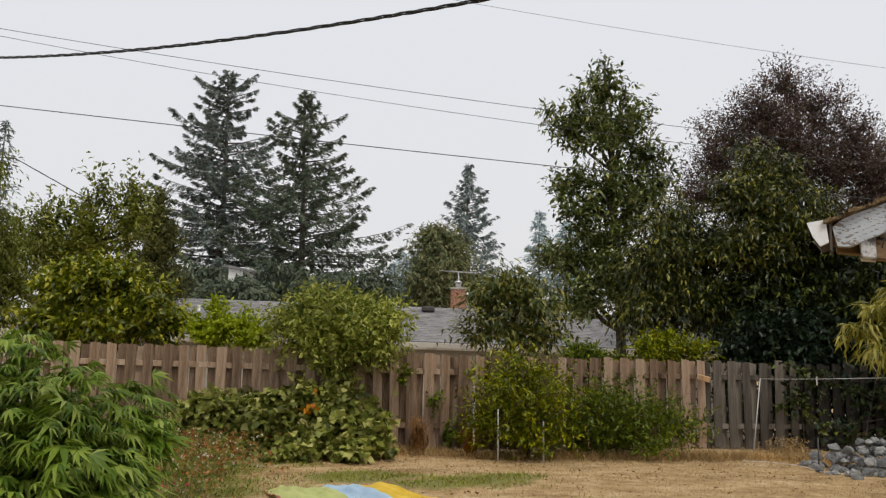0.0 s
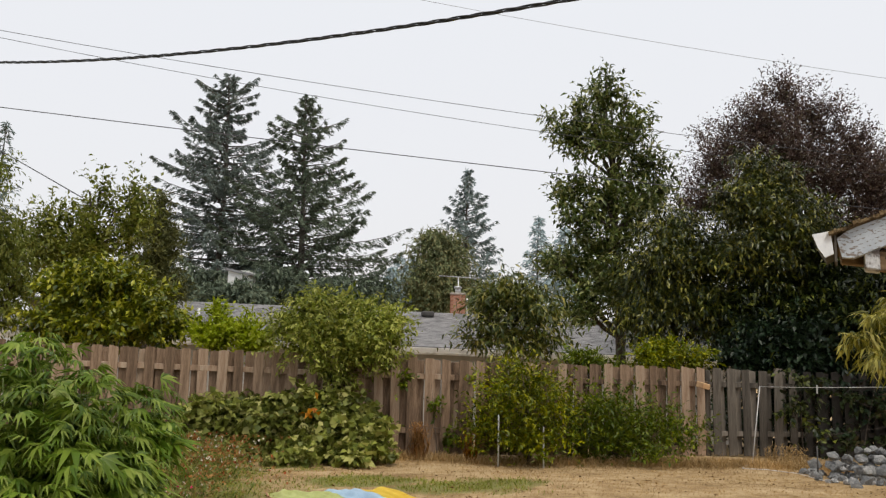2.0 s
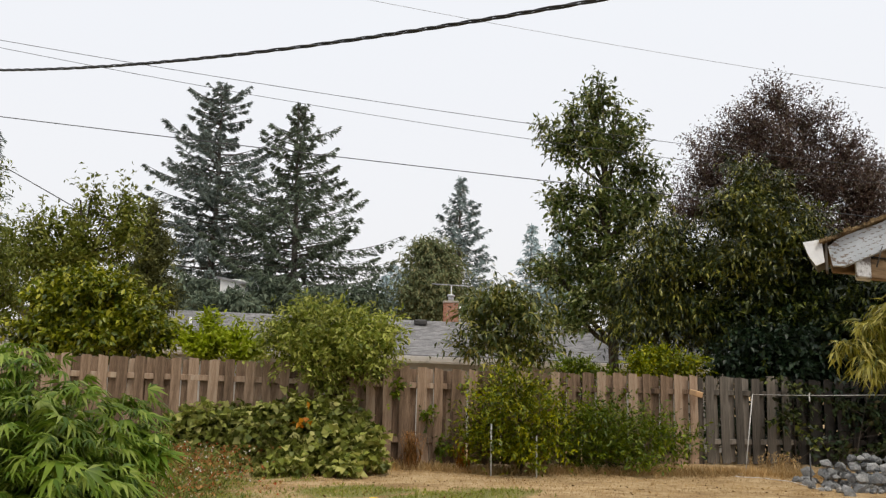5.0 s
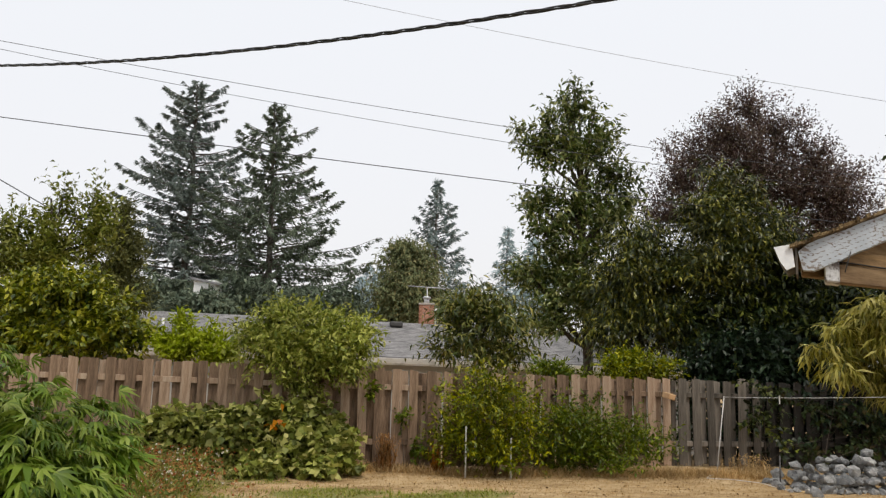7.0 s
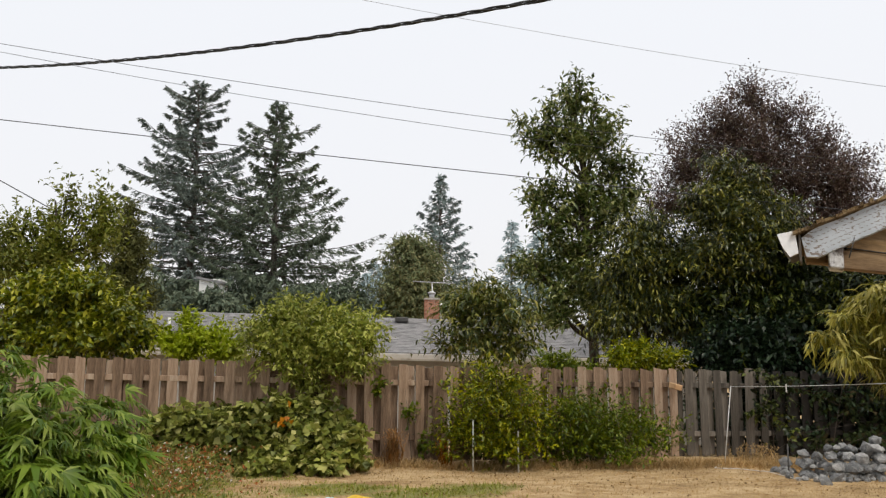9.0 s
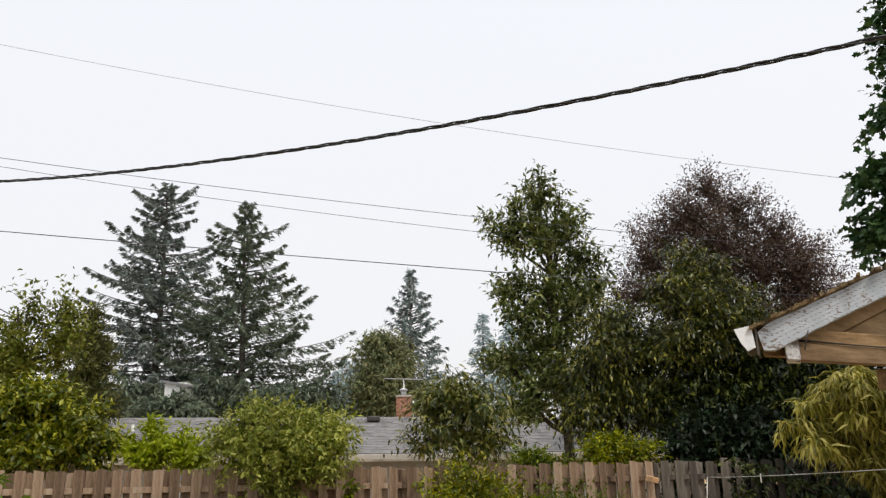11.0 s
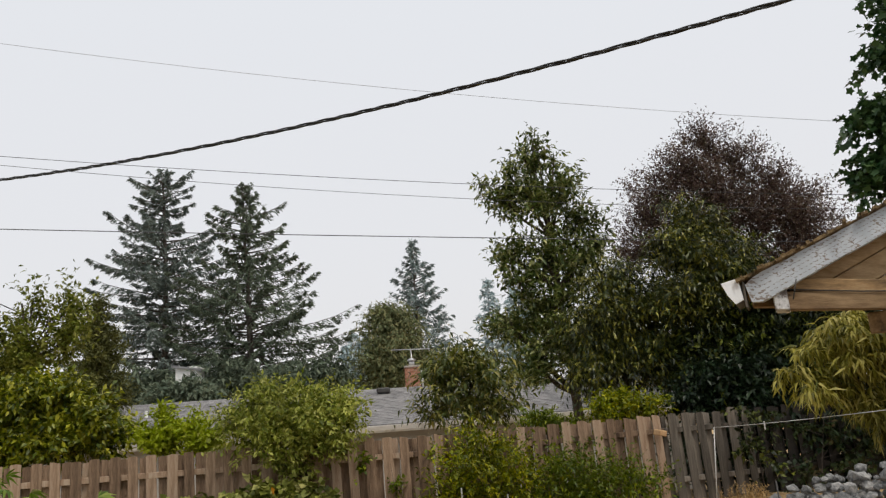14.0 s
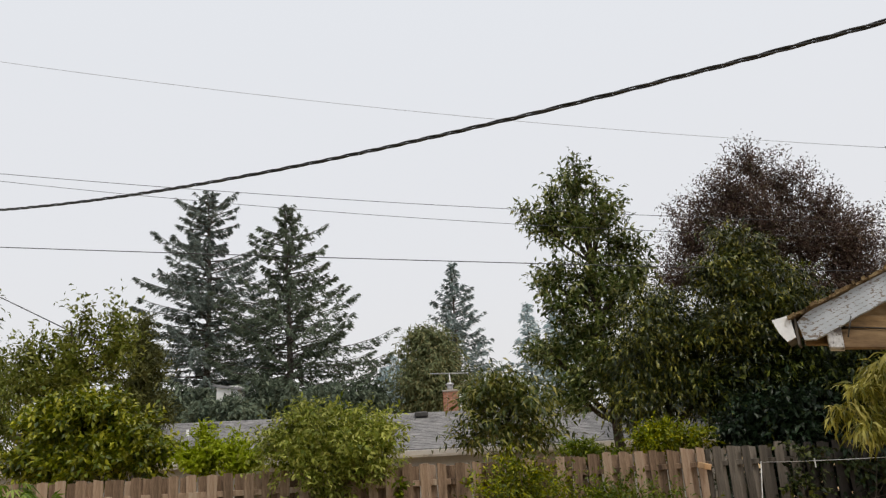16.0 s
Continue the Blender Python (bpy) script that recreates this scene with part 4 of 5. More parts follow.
broadleaf("cherry_tree", ((4.26, 18.00, 1.75)[0], 18, -0.3), [(3.60, 18.00, 8.30, 0.13, 0.34), (3.98, 18.00, 8.42, 0.13, 0.36), (4.38, 18.00, 7.95, 0.15, 0.34), (3.20, 18.00, 7.60, 0.14, 0.30), (3.84, 18.00, 7.90, 0.42, 0.42), (3.00, 18.00, 6.97, 0.57, 0.62), (3.76, 18.00, 6.98, 0.73, 0.81), (4.53, 18.00, 7.13, 0.54, 0.70), (4.86, 18.00, 6.36, 0.49, 0.60), (2.99, 18.00, 5.56, 0.46, 0.49), (3.82, 18.00, 5.43, 0.76, 0.70), (4.64, 18.00, 5.30, 0.70, 0.73), (3.13, 18.00, 4.86, 0.46, 0.46), (3.81, 18.00, 4.18, 0.89, 0.68), (2.99, 18.00, 3.62, 0.68, 0.62), (4.21, 18.00, 3.23, 0.89, 0.70), (3.39, 18.00, 2.67, 0.70, 0.60), (5.20, 18.00, 5.73, 0.30, 0.27)],
          M["pear"], M["bark"], "tall green cherry tree with pale undersides", "tree", 38, (0.17, 0.062), 2300, 8, 0.15, 0.5, 0.42, "oval", 0.2, sprout=0.8, rough=0.45, tuft=0.2)
broadleaf("olive_green_tree", ((4.95, 16.50, 1.75)[0], 16.5, -0.2), [(5.00, 16.50, 4.37, 0.69, 0.57), (5.48, 16.50, 3.74, 0.77, 0.69), (4.61, 16.50, 3.48, 0.74, 0.69), (5.22, 16.50, 2.86, 0.87, 0.69), (4.34, 16.50, 2.48, 0.69, 0.55), (6.24, 16.50, 4.01, 0.55, 0.50), (5.96, 16.50, 2.75, 0.69, 0.74)],
          M["olive"], M["bark"], "olive green fruit tree with narrow leaves", "tree", 39, (0.145, 0.036), 3900, 9, 0.12, 0.75, 0.42, "long", 0.1)
broadleaf("olive_green_tree", (6.85, 15.60, -0.1), [(6.55, 15.60, 5.66, 0.34, 0.36), (7.08, 15.60, 5.32, 0.44, 0.40), (6.20, 15.60, 4.82, 0.58, 0.50), (7.12, 15.60, 4.50, 0.80, 0.66), (6.40, 15.60, 3.78, 0.90, 0.66), (7.75, 15.60, 4.20, 0.50, 0.50)],
          M["olive"], M["bark"], "olive green fruit tree rising before the purple plum", "tree", 46, (0.145, 0.036), 2700, 9, 0.10, 0.75, 0.42, "long", 0.15, sprout=0.5, rough=0.5, tuft=0.2)
broadleaf("hazel_tree", ((6.70, 16.00, 1.53)[0], 16, -0.1), [(8.00, 16.00, 3.96, 0.67, 0.72), (7.48, 16.00, 3.10, 0.96, 0.79), (6.49, 16.00, 2.48, 0.91, 0.75), (7.93, 16.00, 2.26, 0.91, 0.63), (6.89, 15.60, 1.77, 0.94, 0.52), (8.69, 16.00, 3.12, 0.72, 0.84), (9.12, 16.00, 2.04, 0.72, 0.72), (8.72, 14.60, 2.60, 0.95, 0.84)],
          M["hazel"], M["bark"], "dark green leafy tree overhanging the fence corner", "tree", 40, (0.17, 0.05), 5200, 9, 0.14, 0.6, 0.45, "long", 0.1, tuft=0.2, sprout=0.3)
broadleaf("plum_tree", ((10.24, 22.00, 2.17)[0], 22, -1.0), [(10.22, 22.00, 9.62, 0.63, 0.53), (9.37, 22.00, 8.73, 0.93, 0.69), (11.03, 22.00, 8.90, 0.83, 0.69), (8.42, 22.00, 7.95, 0.76, 0.66), (12.24, 22.00, 8.01, 0.76, 0.69), (10.11, 22.00, 7.73, 1.49, 1.16), (7.89, 22.00, 7.18, 0.73, 0.66), (11.60, 22.00, 6.89, 1.49, 1.16), (9.05, 22.00, 6.34, 1.32, 0.99), (12.95, 22.00, 6.91, 0.99, 0.99), (7.53, 22.00, 6.15, 0.73, 0.66), (12.04, 22.00, 5.36, 1.49, 0.99), (13.05, 22.00, 5.55, 1.16, 1.16), (10.34, 22.00, 4.83, 1.49, 1.16)],
          M["purple"], M["bark"], "large purple-leaved plum tree with open twiggy top", "tree", 41, (0.098, 0.043), 11000, 9, 0.2, 0.25, 0.6, "oval", 0.2, rough=0.7, sprout=0.9, tuft=0.15)
# Lobes beyond x 9.5 are added to fill the dark behind the bamboo.
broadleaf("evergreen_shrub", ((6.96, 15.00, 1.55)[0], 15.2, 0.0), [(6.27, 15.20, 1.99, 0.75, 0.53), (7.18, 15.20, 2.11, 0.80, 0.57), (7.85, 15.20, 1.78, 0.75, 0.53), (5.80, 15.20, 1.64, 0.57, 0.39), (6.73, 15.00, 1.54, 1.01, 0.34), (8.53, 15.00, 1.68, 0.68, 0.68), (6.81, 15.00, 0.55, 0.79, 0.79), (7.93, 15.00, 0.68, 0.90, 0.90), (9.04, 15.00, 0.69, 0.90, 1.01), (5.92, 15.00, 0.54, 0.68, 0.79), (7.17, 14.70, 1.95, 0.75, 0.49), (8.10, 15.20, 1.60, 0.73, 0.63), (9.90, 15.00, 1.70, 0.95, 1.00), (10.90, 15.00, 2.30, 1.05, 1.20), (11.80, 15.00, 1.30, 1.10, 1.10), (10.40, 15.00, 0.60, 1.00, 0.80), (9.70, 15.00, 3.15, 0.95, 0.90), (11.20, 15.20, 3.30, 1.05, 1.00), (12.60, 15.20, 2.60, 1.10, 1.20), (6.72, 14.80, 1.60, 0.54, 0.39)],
          M["shade_green"], M["bark"], "deep green evergreen shrub behind the fence corner, darkened for shade", "shrub", 42, (0.15, 0.065), 5200, 8, 0.06, 0.4, 0.3, "oval", 0.3)
broadleaf("yellow_green_shrub", ((4.31, 14.40, 1.47)[0], 14.5, 0.0), [(4.31, 14.40, 1.71, 0.63, 0.28), (3.88, 14.40, 1.57, 0.39, 0.24), (4.69, 14.40, 1.63, 0.37, 0.26), (4.21, 14.40, 1.89, 0.28, 0.17)], M["forsythia"], M["bark"],
          "yellow-green shrub looking over the fence", "shrub", 43, (0.10, 0.045), 420, 8, 0.04, 0.3, 0.2, "oval", 0.5)
broadleaf("low_shrub", ((2.62, 14.00, 1.50)[0], 14.0, 0.0), [(2.52, 14.00, 1.52, 0.46, 0.17), (2.99, 14.00, 1.51, 0.27, 0.13)], M["privet"], M["bark"],
          "green shrub just above the fence boards", "shrub", 44, (0.10, 0.04), 160, 8, 0.03, 0.4, 0.2, "oval", 0.3)
# The last, lowest lobe lies out of view, added to shade the fence corner.
broadleaf("maple_tree", ((10.68, 13.00, 4.62)[0] + 1.2, 13.0, 0.0), [(9.69, 13.00, 6.67, 0.64, 0.55), (10.53, 13.00, 8.16, 0.82, 0.64), (10.51, 13.00, 9.76, 0.59, 0.64), (11.51, 13.00, 9.49, 0.88, 0.88), (9.18, 13.00, 5.49, 0.43, 0.43), (10.15, 13.00, 5.45, 0.88, 0.78), (11.19, 13.00, 6.63, 0.98, 1.07), (11.24, 13.00, 11.17, 0.74, 0.68), (12.42, 13.00, 11.48, 1.07, 1.07), (12.85, 13.00, 8.94, 0.98, 1.56), (11.94, 13.00, 5.63, 0.98, 1.17), (11.86, 13.00, 3.54, 1.07, 1.27)],
          M["maple"], M["bark"], "tall dark green maple at the edge of the garden", "tree", 45, (0.15, 0.15), 3300, 8, 0.2, 0.5, 0.4, "lobed", 0.35, rough=0.35)

# ---- fence ----


def build_fence():
    V0 = [Vector(v) for v in FENCE]
    bm_variants = []
    rng = np.random.default_rng(5)
    for k in range(5):
        w, h = 0.150 + 0.007 * (k % 3), 1.0
        bm = bmesh.new()
        n = 5
        cup = 0.004 * (1 if k % 2 else -1)
        pts = []
        for i in range(n):
            z = i / (n - 1)
            wob = 0.004 * math.sin(z * 5 + k * 2.1)
            for x in (-w / 2, 0, w / 2):
                for y in (-0.0095, 0.0095):
                    zz = z if i < n - 1 else 1.0 - (0.012 * abs(x) / w if k != 3 else 0.02 * (x / w))
                    pts.append(bm.verts.new((x + wob, y + (cup if x == 0 else 0), zz)))
        for i in range(n - 1):
            a, b = i * 6, (i + 1) * 6
            for p, q in ((0, 2), (2, 4), (4, 5), (5, 3), (3, 1), (1, 0)):
                bm.faces.new((pts[a + p], pts[a + q], pts[b + q], pts[b + p]))
        t = (n - 1) * 6
        bm.faces.new([pts[t + i] for i in (0, 2, 4, 5, 3, 1)])
        bm.faces.new([pts[i] for i in (1, 3, 5, 4, 2, 0)])
        me = bpy.data.meshes.new("board")
        bm.to_mesh(me)
        bm.free()
        bm_variants.append(me)

    def coloured(mt):
        out = []
        for me in bm_variants:
            c = me.copy()
            c.materials.append(mt)
            out.append(c)
        return out

    sets = {k: coloured(M[k]) for k in ("fence_brown", "fence_grey", "fence_shade")}
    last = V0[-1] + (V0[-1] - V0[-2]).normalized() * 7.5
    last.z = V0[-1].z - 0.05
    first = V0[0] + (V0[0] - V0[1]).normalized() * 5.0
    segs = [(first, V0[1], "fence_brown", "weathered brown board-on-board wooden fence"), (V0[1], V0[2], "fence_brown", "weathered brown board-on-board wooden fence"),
            (V0[2], V0[3], "fence_grey", "grey unpainted board-on-board wooden fence"), (V0[3], last, "fence_shade", "wooden fence section coloured dark for the shade under trees")]
    for a, b, key, label in segs:
        d = Vector((b.x - a.x, b.y - a.y, 0))
        length = d.length
        ang = math.degrees(math.atan2(d.y, d.x))
        th = thing("fence", (a.x, a.y, 0), label, "fence", "garden fence sections", turn=ang)
        pitch = 0.285
        n = int(length / pitch)
        for i in range(n):
            s = (i + 0.5) * length / n
            top = a.z + (b.z - a.z) * s / length
            for back in (0, 1):
                ss = s + back * length / n / 2
                if ss > length - 0.05:
                    continue
                me = sets[key][rng.integers(5)]
                ob = new("board", me)
                ob.parent = th
                h = top + rng.normal(0, 0.012) - back * 0.03
                foot = -0.10 + rng.uniform(-0.01, 0.03)
                ob.matrix_basis = pose(ss + rng.normal(0, 0.008), (0.085 if back else 0.0), foot, rng.normal(0, 0.4), rng.normal(0, 0.45), rng.normal(0, 1.2)) @ Matrix.Diagonal((1, 1, h - foot, 1))
        for f in (0.20, 0.80):
            za, zb = a.z * f, b.z * f
            m = Matrix.Translation((0, 0.0475, za)) @ Matrix.Rotation(-math.atan2(zb - za, length), 4, 'Y')
            part("rail", boxed((0, -0.035, -0.045), (length, 0.035, 0.045), 0.004, m), M[key], th)
        k = max(2, round(length / 2.4) + 1)
        for i in range(k):
            s = 0.05 + i * (length - 0.1) / (k - 1)
            top = a.z + (b.z - a.z) * s / length
            part("post", boxed((s - 0.045, 0.1, -0.25), (s + 0.045, 0.19, top - 0.04), 0.005), M[key], th)


build_fence()
kn = (4.63, 13.55, 1.14)
kb = boxed((-0.075, -0.10, -0.05), (0.075, 0.10, 0.05), 0.01, pose(kn[0], kn[1] + 0.02, kn[2], 8, 12, 20))
tagged(part("timber_offcut", kb, M["new_wood"]), "pale sawn timber end fixed through the fence", "timber")


# ---- patio roof at the house ----


def build_patio():
    A = Vector((1.748, 3.58, 2.195))
    slope = math.atan(0.35)
    length, depth = 3.3, 0.62
    th = thing("patio_roof", (A.x, A.y, 0), "old patio roof with peeling white rake board", "roof", turn=25.0)
    m = Matrix.Translation((0, 0, A.z)) @ Matrix.Rotation(-slope, 4, 'Y')
    rng = np.random.default_rng(9)
    # rake board with ragged lower end
    bm = bmesh.new()
    n = 40
    rows = []
    for i in range(n + 1):
        x = 0.155 + (length - 0.155) * i / n
        up, dn = -0.012 + rng.normal(0, 0.0015), -0.150 + rng.normal(0, 0.0015)
        if i == 0:
            up, dn = -0.03, -0.125
        rows.append([bm.verts.new(m @ Vector((x, y, z))) for y, z in ((0, up), (0, dn), (0.038, dn), (0.038, up))])
    for r, s in zip(rows, rows[1:]):
        for k in range(4):
            bm.faces.new((r[k], r[(k + 1) % 4], s[(k + 1) % 4], s[k]))
    bm.faces.new(rows[0][::-1])
    bm.faces.new(rows[-1])
    bmesh.ops.recalc_face_normals(bm, faces=bm.faces)
    part("rake_board", bm, M["peeling"], th, "white paint peeling off grey wood")
    # deck planks, seen from below
    x, k = 0.16, 0
    while x < length:
        part("deck_plank", boxed((x + 0.003, 0.04, -0.05), (x + 0.142, depth, -0.024), 0.003, m), M["soffit_wood"], th, "bare tan roof plank" if k == 0 else "")
        x += 0.145
        k += 1
    # rotten shakes and moss along the edge
    V = bmesh.new()
    x = 0.105
    while x < length:
        w = rng.uniform(0.015, 0.06)
        t = rng.uniform(0.008, 0.020)
        y0 = -0.03 - rng.uniform(0, 0.02)
        box(V, (x, y0, -0.012), (x + w - 0.002, 0.5, -0.010 + t), 0.0, m @ pose(0, 0, rng.uniform(0, 0.004), rng.normal(0, 0.5), 0, rng.normal(0, 1.0)))
        x += w
    part("shake_edge", V, M["roof_moss"], th, "mossy brown rotten roof edge")
    part("roof_cover", boxed((0.16, 0.45, -0.022), (length, depth, 0.01), m=m), M["roof_moss"], th, "mossy brown roof covering")
    bx, ez = 0.45, 2.123
    for k, zb in enumerate((-0.19, -0.335, -0.48)):
        x0 = max(0.4, (ez + 0.03 - A.z - zb * math.cos(slope)) / math.sin(slope))
        part("barge_rafter", boxed((x0, 0.22 + 0.012 * k, zb), (length, 0.26 + 0.012 * k, zb + 0.14), 0.004, m), M["soffit_wood"], th, "tan bare rafter board" if k == 0 else "")
    part("barge_rafter", boxed((0.4, 0.5, -0.17), (length, 0.54, -0.052), 0.004, m), M["soffit_wood"], th)
    # gutter with white end cap
    g0 = Vector((0.0, -0.02, A.z - 0.018))
    sec = [(0.115, -0.055), (0.055, -0.07), (0.02, -0.025), (-0.005, 0.03), (0.003, 0.035), (0.03, -0.018), (0.06, -0.06), (0.106, -0.046), (0.106, 0.05), (0.115, 0.05)]
    g = bmesh.new()
    rot = Matrix.Translation(g0) @ Matrix.Rotation(-0.12, 4, 'Y') @ Matrix.Diagonal((1.12, 1, 1.05, 1))
    ca = [g.verts.new(rot @ Vector((x, 0.02, z))) for x, z in sec]
    cb = [g.verts.new(rot @ Vector((x, 0.16, z))) for x, z in sec]
    for i in range(len(sec)):
        g.faces.new((ca[i], cb[i], cb[(i + 1) % len(sec)], ca[(i + 1) % len(sec)]))
    gu = part("gutter", g, M["gutter_shade"], th, "rain gutter coloured dark for shade")
    c = bmesh.new()
    cap = [(0.112, -0.052), (0.055, -0.067), (0.018, -0.022), (-0.008, 0.04), (0.108, 0.052)]
    fa = [c.verts.new(rot @ Vector((x, 0.0, z))) for x, z in cap]
    fb = [c.verts.new(rot @ Vector((x, 0.018, z))) for x, z in cap]
    c.faces.new(fa)
    c.faces.new(fb[::-1])
    for i in range(len(cap)):
        c.faces.new((fa[i], fa[(i + 1) % 5], fb[(i + 1) % 5], fb[i]))
    bmesh.ops.inset_individual(c, faces=[f for f in c.faces if len(f.verts) == 5 and f.normal.y < 0], thickness=0.012, depth=-0.006)
    bmesh.ops.recalc_face_normals(c, faces=c.faces)
    part("end_cap", c, M["cap_white"], gu, "pale gutter end cap")
    part("fascia", boxed((0.132, 0.0, -0.10), (0.152, 0.10, 0.035), 0.004, Matrix.Translation((0, 0, A.z + 0.005))), M["fence_grey"], th, "bare grey fascia")
    # tie beam of two planks with a white block at its end
    part("beam", boxed((bx - 0.02, 0.05, ez - 0.03), (bx + 2.8, 0.11, ez + 0.072), 0.006), M["beam_brown"], th, "brown lower beam plank")
    part("beam", boxed((bx + 0.05, 0.06, ez + 0.076), (bx + 2.8, 0.12, ez + 0.15), 0.006), M["soffit_wood"], th, "tan upper beam plank")
    part("beam_end", boxed((bx - 0.10, 0.02, ez - 0.036), (bx + 0.02, 0.13, ez + 0.092), 0.008), M["peeling_block"], th, "flaking white beam end")
    part("beam", boxed((0.17, 0.14, ez + 0.0), (bx + 0.3, 0.18, ez + 0.11), 0.006), M["beam_brown"], th, "brown lower beam plank")
    tubes("cord", [[((bx + 0.02, 0.045, ez + 0.08), 0.004), ((bx + 0.7, 0.042, ez + 0.072), 0.004), ((bx + 2.2, 0.042, ez + 0.10), 0.004)]], M["cable_black"], th, 5, "black cord along the beam")
    tubes("strap", [[((bx + 0.06, 0.0, ez + 0.02), 0.006), ((bx + 0.115, 0.0, ez + 0.13), 0.005)]], M["dark_metal"], th, 5, "dark metal strap")
    # bare lamp under the rafters
    lx, lz = 1.90, 2.50
    lamp = tubes("lamp_holder", [[((lx, 0.19, lz + 0.09), 0.024), ((lx, 0.19, lz + 0.07), 0.024), ((lx, 0.19, lz + 0.065), 0.017), ((lx, 0.19, lz), 0.018)]], M["dark_metal"], th, 12, "dark lamp holder")
    tubes("bulb", [[((lx, 0.19, lz + 0.004), 0.014), ((lx, 0.19, lz - 0.02), 0.018), ((lx, 0.19, lz - 0.05), 0.030), ((lx, 0.19, lz - 0.075), 0.028), ((lx, 0.19, lz - 0.10), 0.012)]], M["cap_white"], lamp, 12, "unlit frosted bulb")
    # post
    px = 1.75
    part("post", boxed((px - 0.075, 0.04, -0.05), (px + 0.075, 0.17, ez - 0.033), 0.006), M["post_paint"], th, "greyish white painted post")
    part("post_cap", boxed((px - 0.34, 0.02, ez - 0.16), (px + 0.10, 0.19, ez - 0.034), 0.006), M["beam_brown"], th, "brown post bracket")
    # the gable is cut askew: the eaves run back at a slant to it
    skew = Matrix.Identity(4)
    skew[0][1] = 1.35
    for ob in th.children_recursive:
        if ob.name.split(".")[0] not in ("lamp_holder", "bulb", "post", "post_cap"):
            ob.data.transform(skew)
    return th




def house_block():
    """The unseen house that the patio roof belongs to, beside and behind the viewpoint, added to shade the right
    corner.
    """
    th = thing("unseen_house", (8.6, -2.0, 0.0), "plain pale unseen house wall beside the patio, shading the right corner", "wall", kind="structure")
    part("wall", boxed((-3.8, -9.0, 0.0), (4.0, 6.6, 2.7), 0.02), M["house_wall"], th)
    bm = bmesh.new()
    pr = [(-4.5, 2.7), (4.7, 2.7), (0.1, 4.9)]
    a = [bm.verts.new((x, -9.6, z)) for x, z in pr]
    b = [bm.verts.new((x, 6.9, z)) for x, z in pr]
    bm.faces.new(a)
    bm.faces.new(b[::-1])
    for k in range(3):
        bm.faces.new((a[k], a[(k + 1) % 3], b[(k + 1) % 3], b[k]))
    bmesh.ops.recalc_face_normals(bm, faces=bm.faces)
    part("roof", bm, M["shingle"], th)


house_block()
# Gutter body coloured dark for the shade under the roof edge.
M["gutter_shade"] = grain_mat("gutter_shade", [(0.3, (0.05, 0.045, 0.04)), (0.7, (0.14, 0.13, 0.12))], 7, None, 0.7, 0.2)
M["cap_white"] = grain_mat("cap_white", [(0.3, (0.62, 0.64, 0.66)), (0.6, (0.80, 0.81, 0.82))], 9, None, 0.5, 0.1)
M["beam_brown"] = grain_mat("beam_brown", [(0.34, (0.045, 0.028, 0.018)), (0.5, (0.18, 0.115, 0.060)), (0.75, (0.34, 0.235, 0.13))], 3.5, (0.3, 2, 2), bump=0.5, fine=26)
M["peeling_block"] = grain_mat("peeling_block", [(0.38, (0.14, 0.12, 0.11)), (0.47, (0.50, 0.50, 0.50)), (0.7, (0.72, 0.72, 0.73))], 14, None, 0.8, 0.5)
M["post_paint"] = grain_mat("post_paint", [(0.3, (0.40, 0.39, 0.37)), (0.7, (0.62, 0.61, 0.59))], 5, (1, 1, 0.4), 0.7, 0.2)
build_patio()

broadleaf("bamboo_clump", ((4.16, 6.20, 1.46)[0], 6.3, 0.0), [(3.92, 6.20, 1.96, 0.39, 0.30), (3.59, 6.20, 1.81, 0.22, 0.23), (4.25, 6.20, 2.11, 0.42, 0.21), (4.04, 6.20, 1.51, 0.28, 0.20), (4.60, 6.40, 1.83, 0.34, 0.43), (3.94, 6.20, 2.21, 0.23, 0.12), (5.02, 6.40, 1.90, 0.34, 0.38), (4.31, 6.20, 1.40, 0.28, 0.21)],
          M["bamboo"], M["stalk"], "yellow-green bamboo with drooping narrow leaves", "bamboo", 51, (0.14, 0.021), 1500, 6, 0.02, 1.15, 0.08, "long", 0.5, tuft=0.2, rough=0.7)

# ---- overhead lines ----


def curve3(p0, p1, p2, n, lo=0.0, hi=1.0):
    """A quadratic through three points, spread by the distance along y of their feet."""
    p0, p1, p2 = Vector(p0), Vector(p1), Vector(p2)
    s = (p1 - p0).length / ((p1 - p0).length + (p2 - p1).length)
    out = []
    for i in range(n + 1):
        t = lo + (hi - lo) * i / n
        out.append(p0 * ((t - s) * (t - 1) / (s * 1.0)) + p1 * (t * (t - 1) / (s * (s - 1))) + p2 * (t * (t - s) / (1 - s)))
    return out


def line3(name, a, b, c, radius, material, label, lo=-0.6, hi=1.5):
    return tagged(tubes(name, [[(p, radius) for p in curve3(a, b, c, 40, lo, hi)]], material, None, 5), label, "wire", "overhead wires")


line3("overhead_wire", (-8.71, 14.41, 6.16), (-1.69, 14.78, 5.58), (5.33, 15.16, 5.04), 0.0095, M["wire"], "black overhead wire across the sky")
line3("overhead_wire", (-8.96, 14.54, 7.80), (-0.35, 14.99, 6.74), (8.26, 15.44, 5.95), 0.0062, M["wire"], "thin grey overhead wire across the sky")
line3("overhead_wire", (-9.09, 14.78, 7.74), (-2.14, 15.15, 6.73), (4.79, 15.51, 5.97), 0.0056, M["wire"], "thin grey overhead wire across the sky")
line3("overhead_wire", (-8.05, 15.00, 10.36), (0.70, 15.00, 8.70), (9.44, 15.00, 7.42), 0.0045, M["wire_pale"], "very thin pale wire high in the sky")
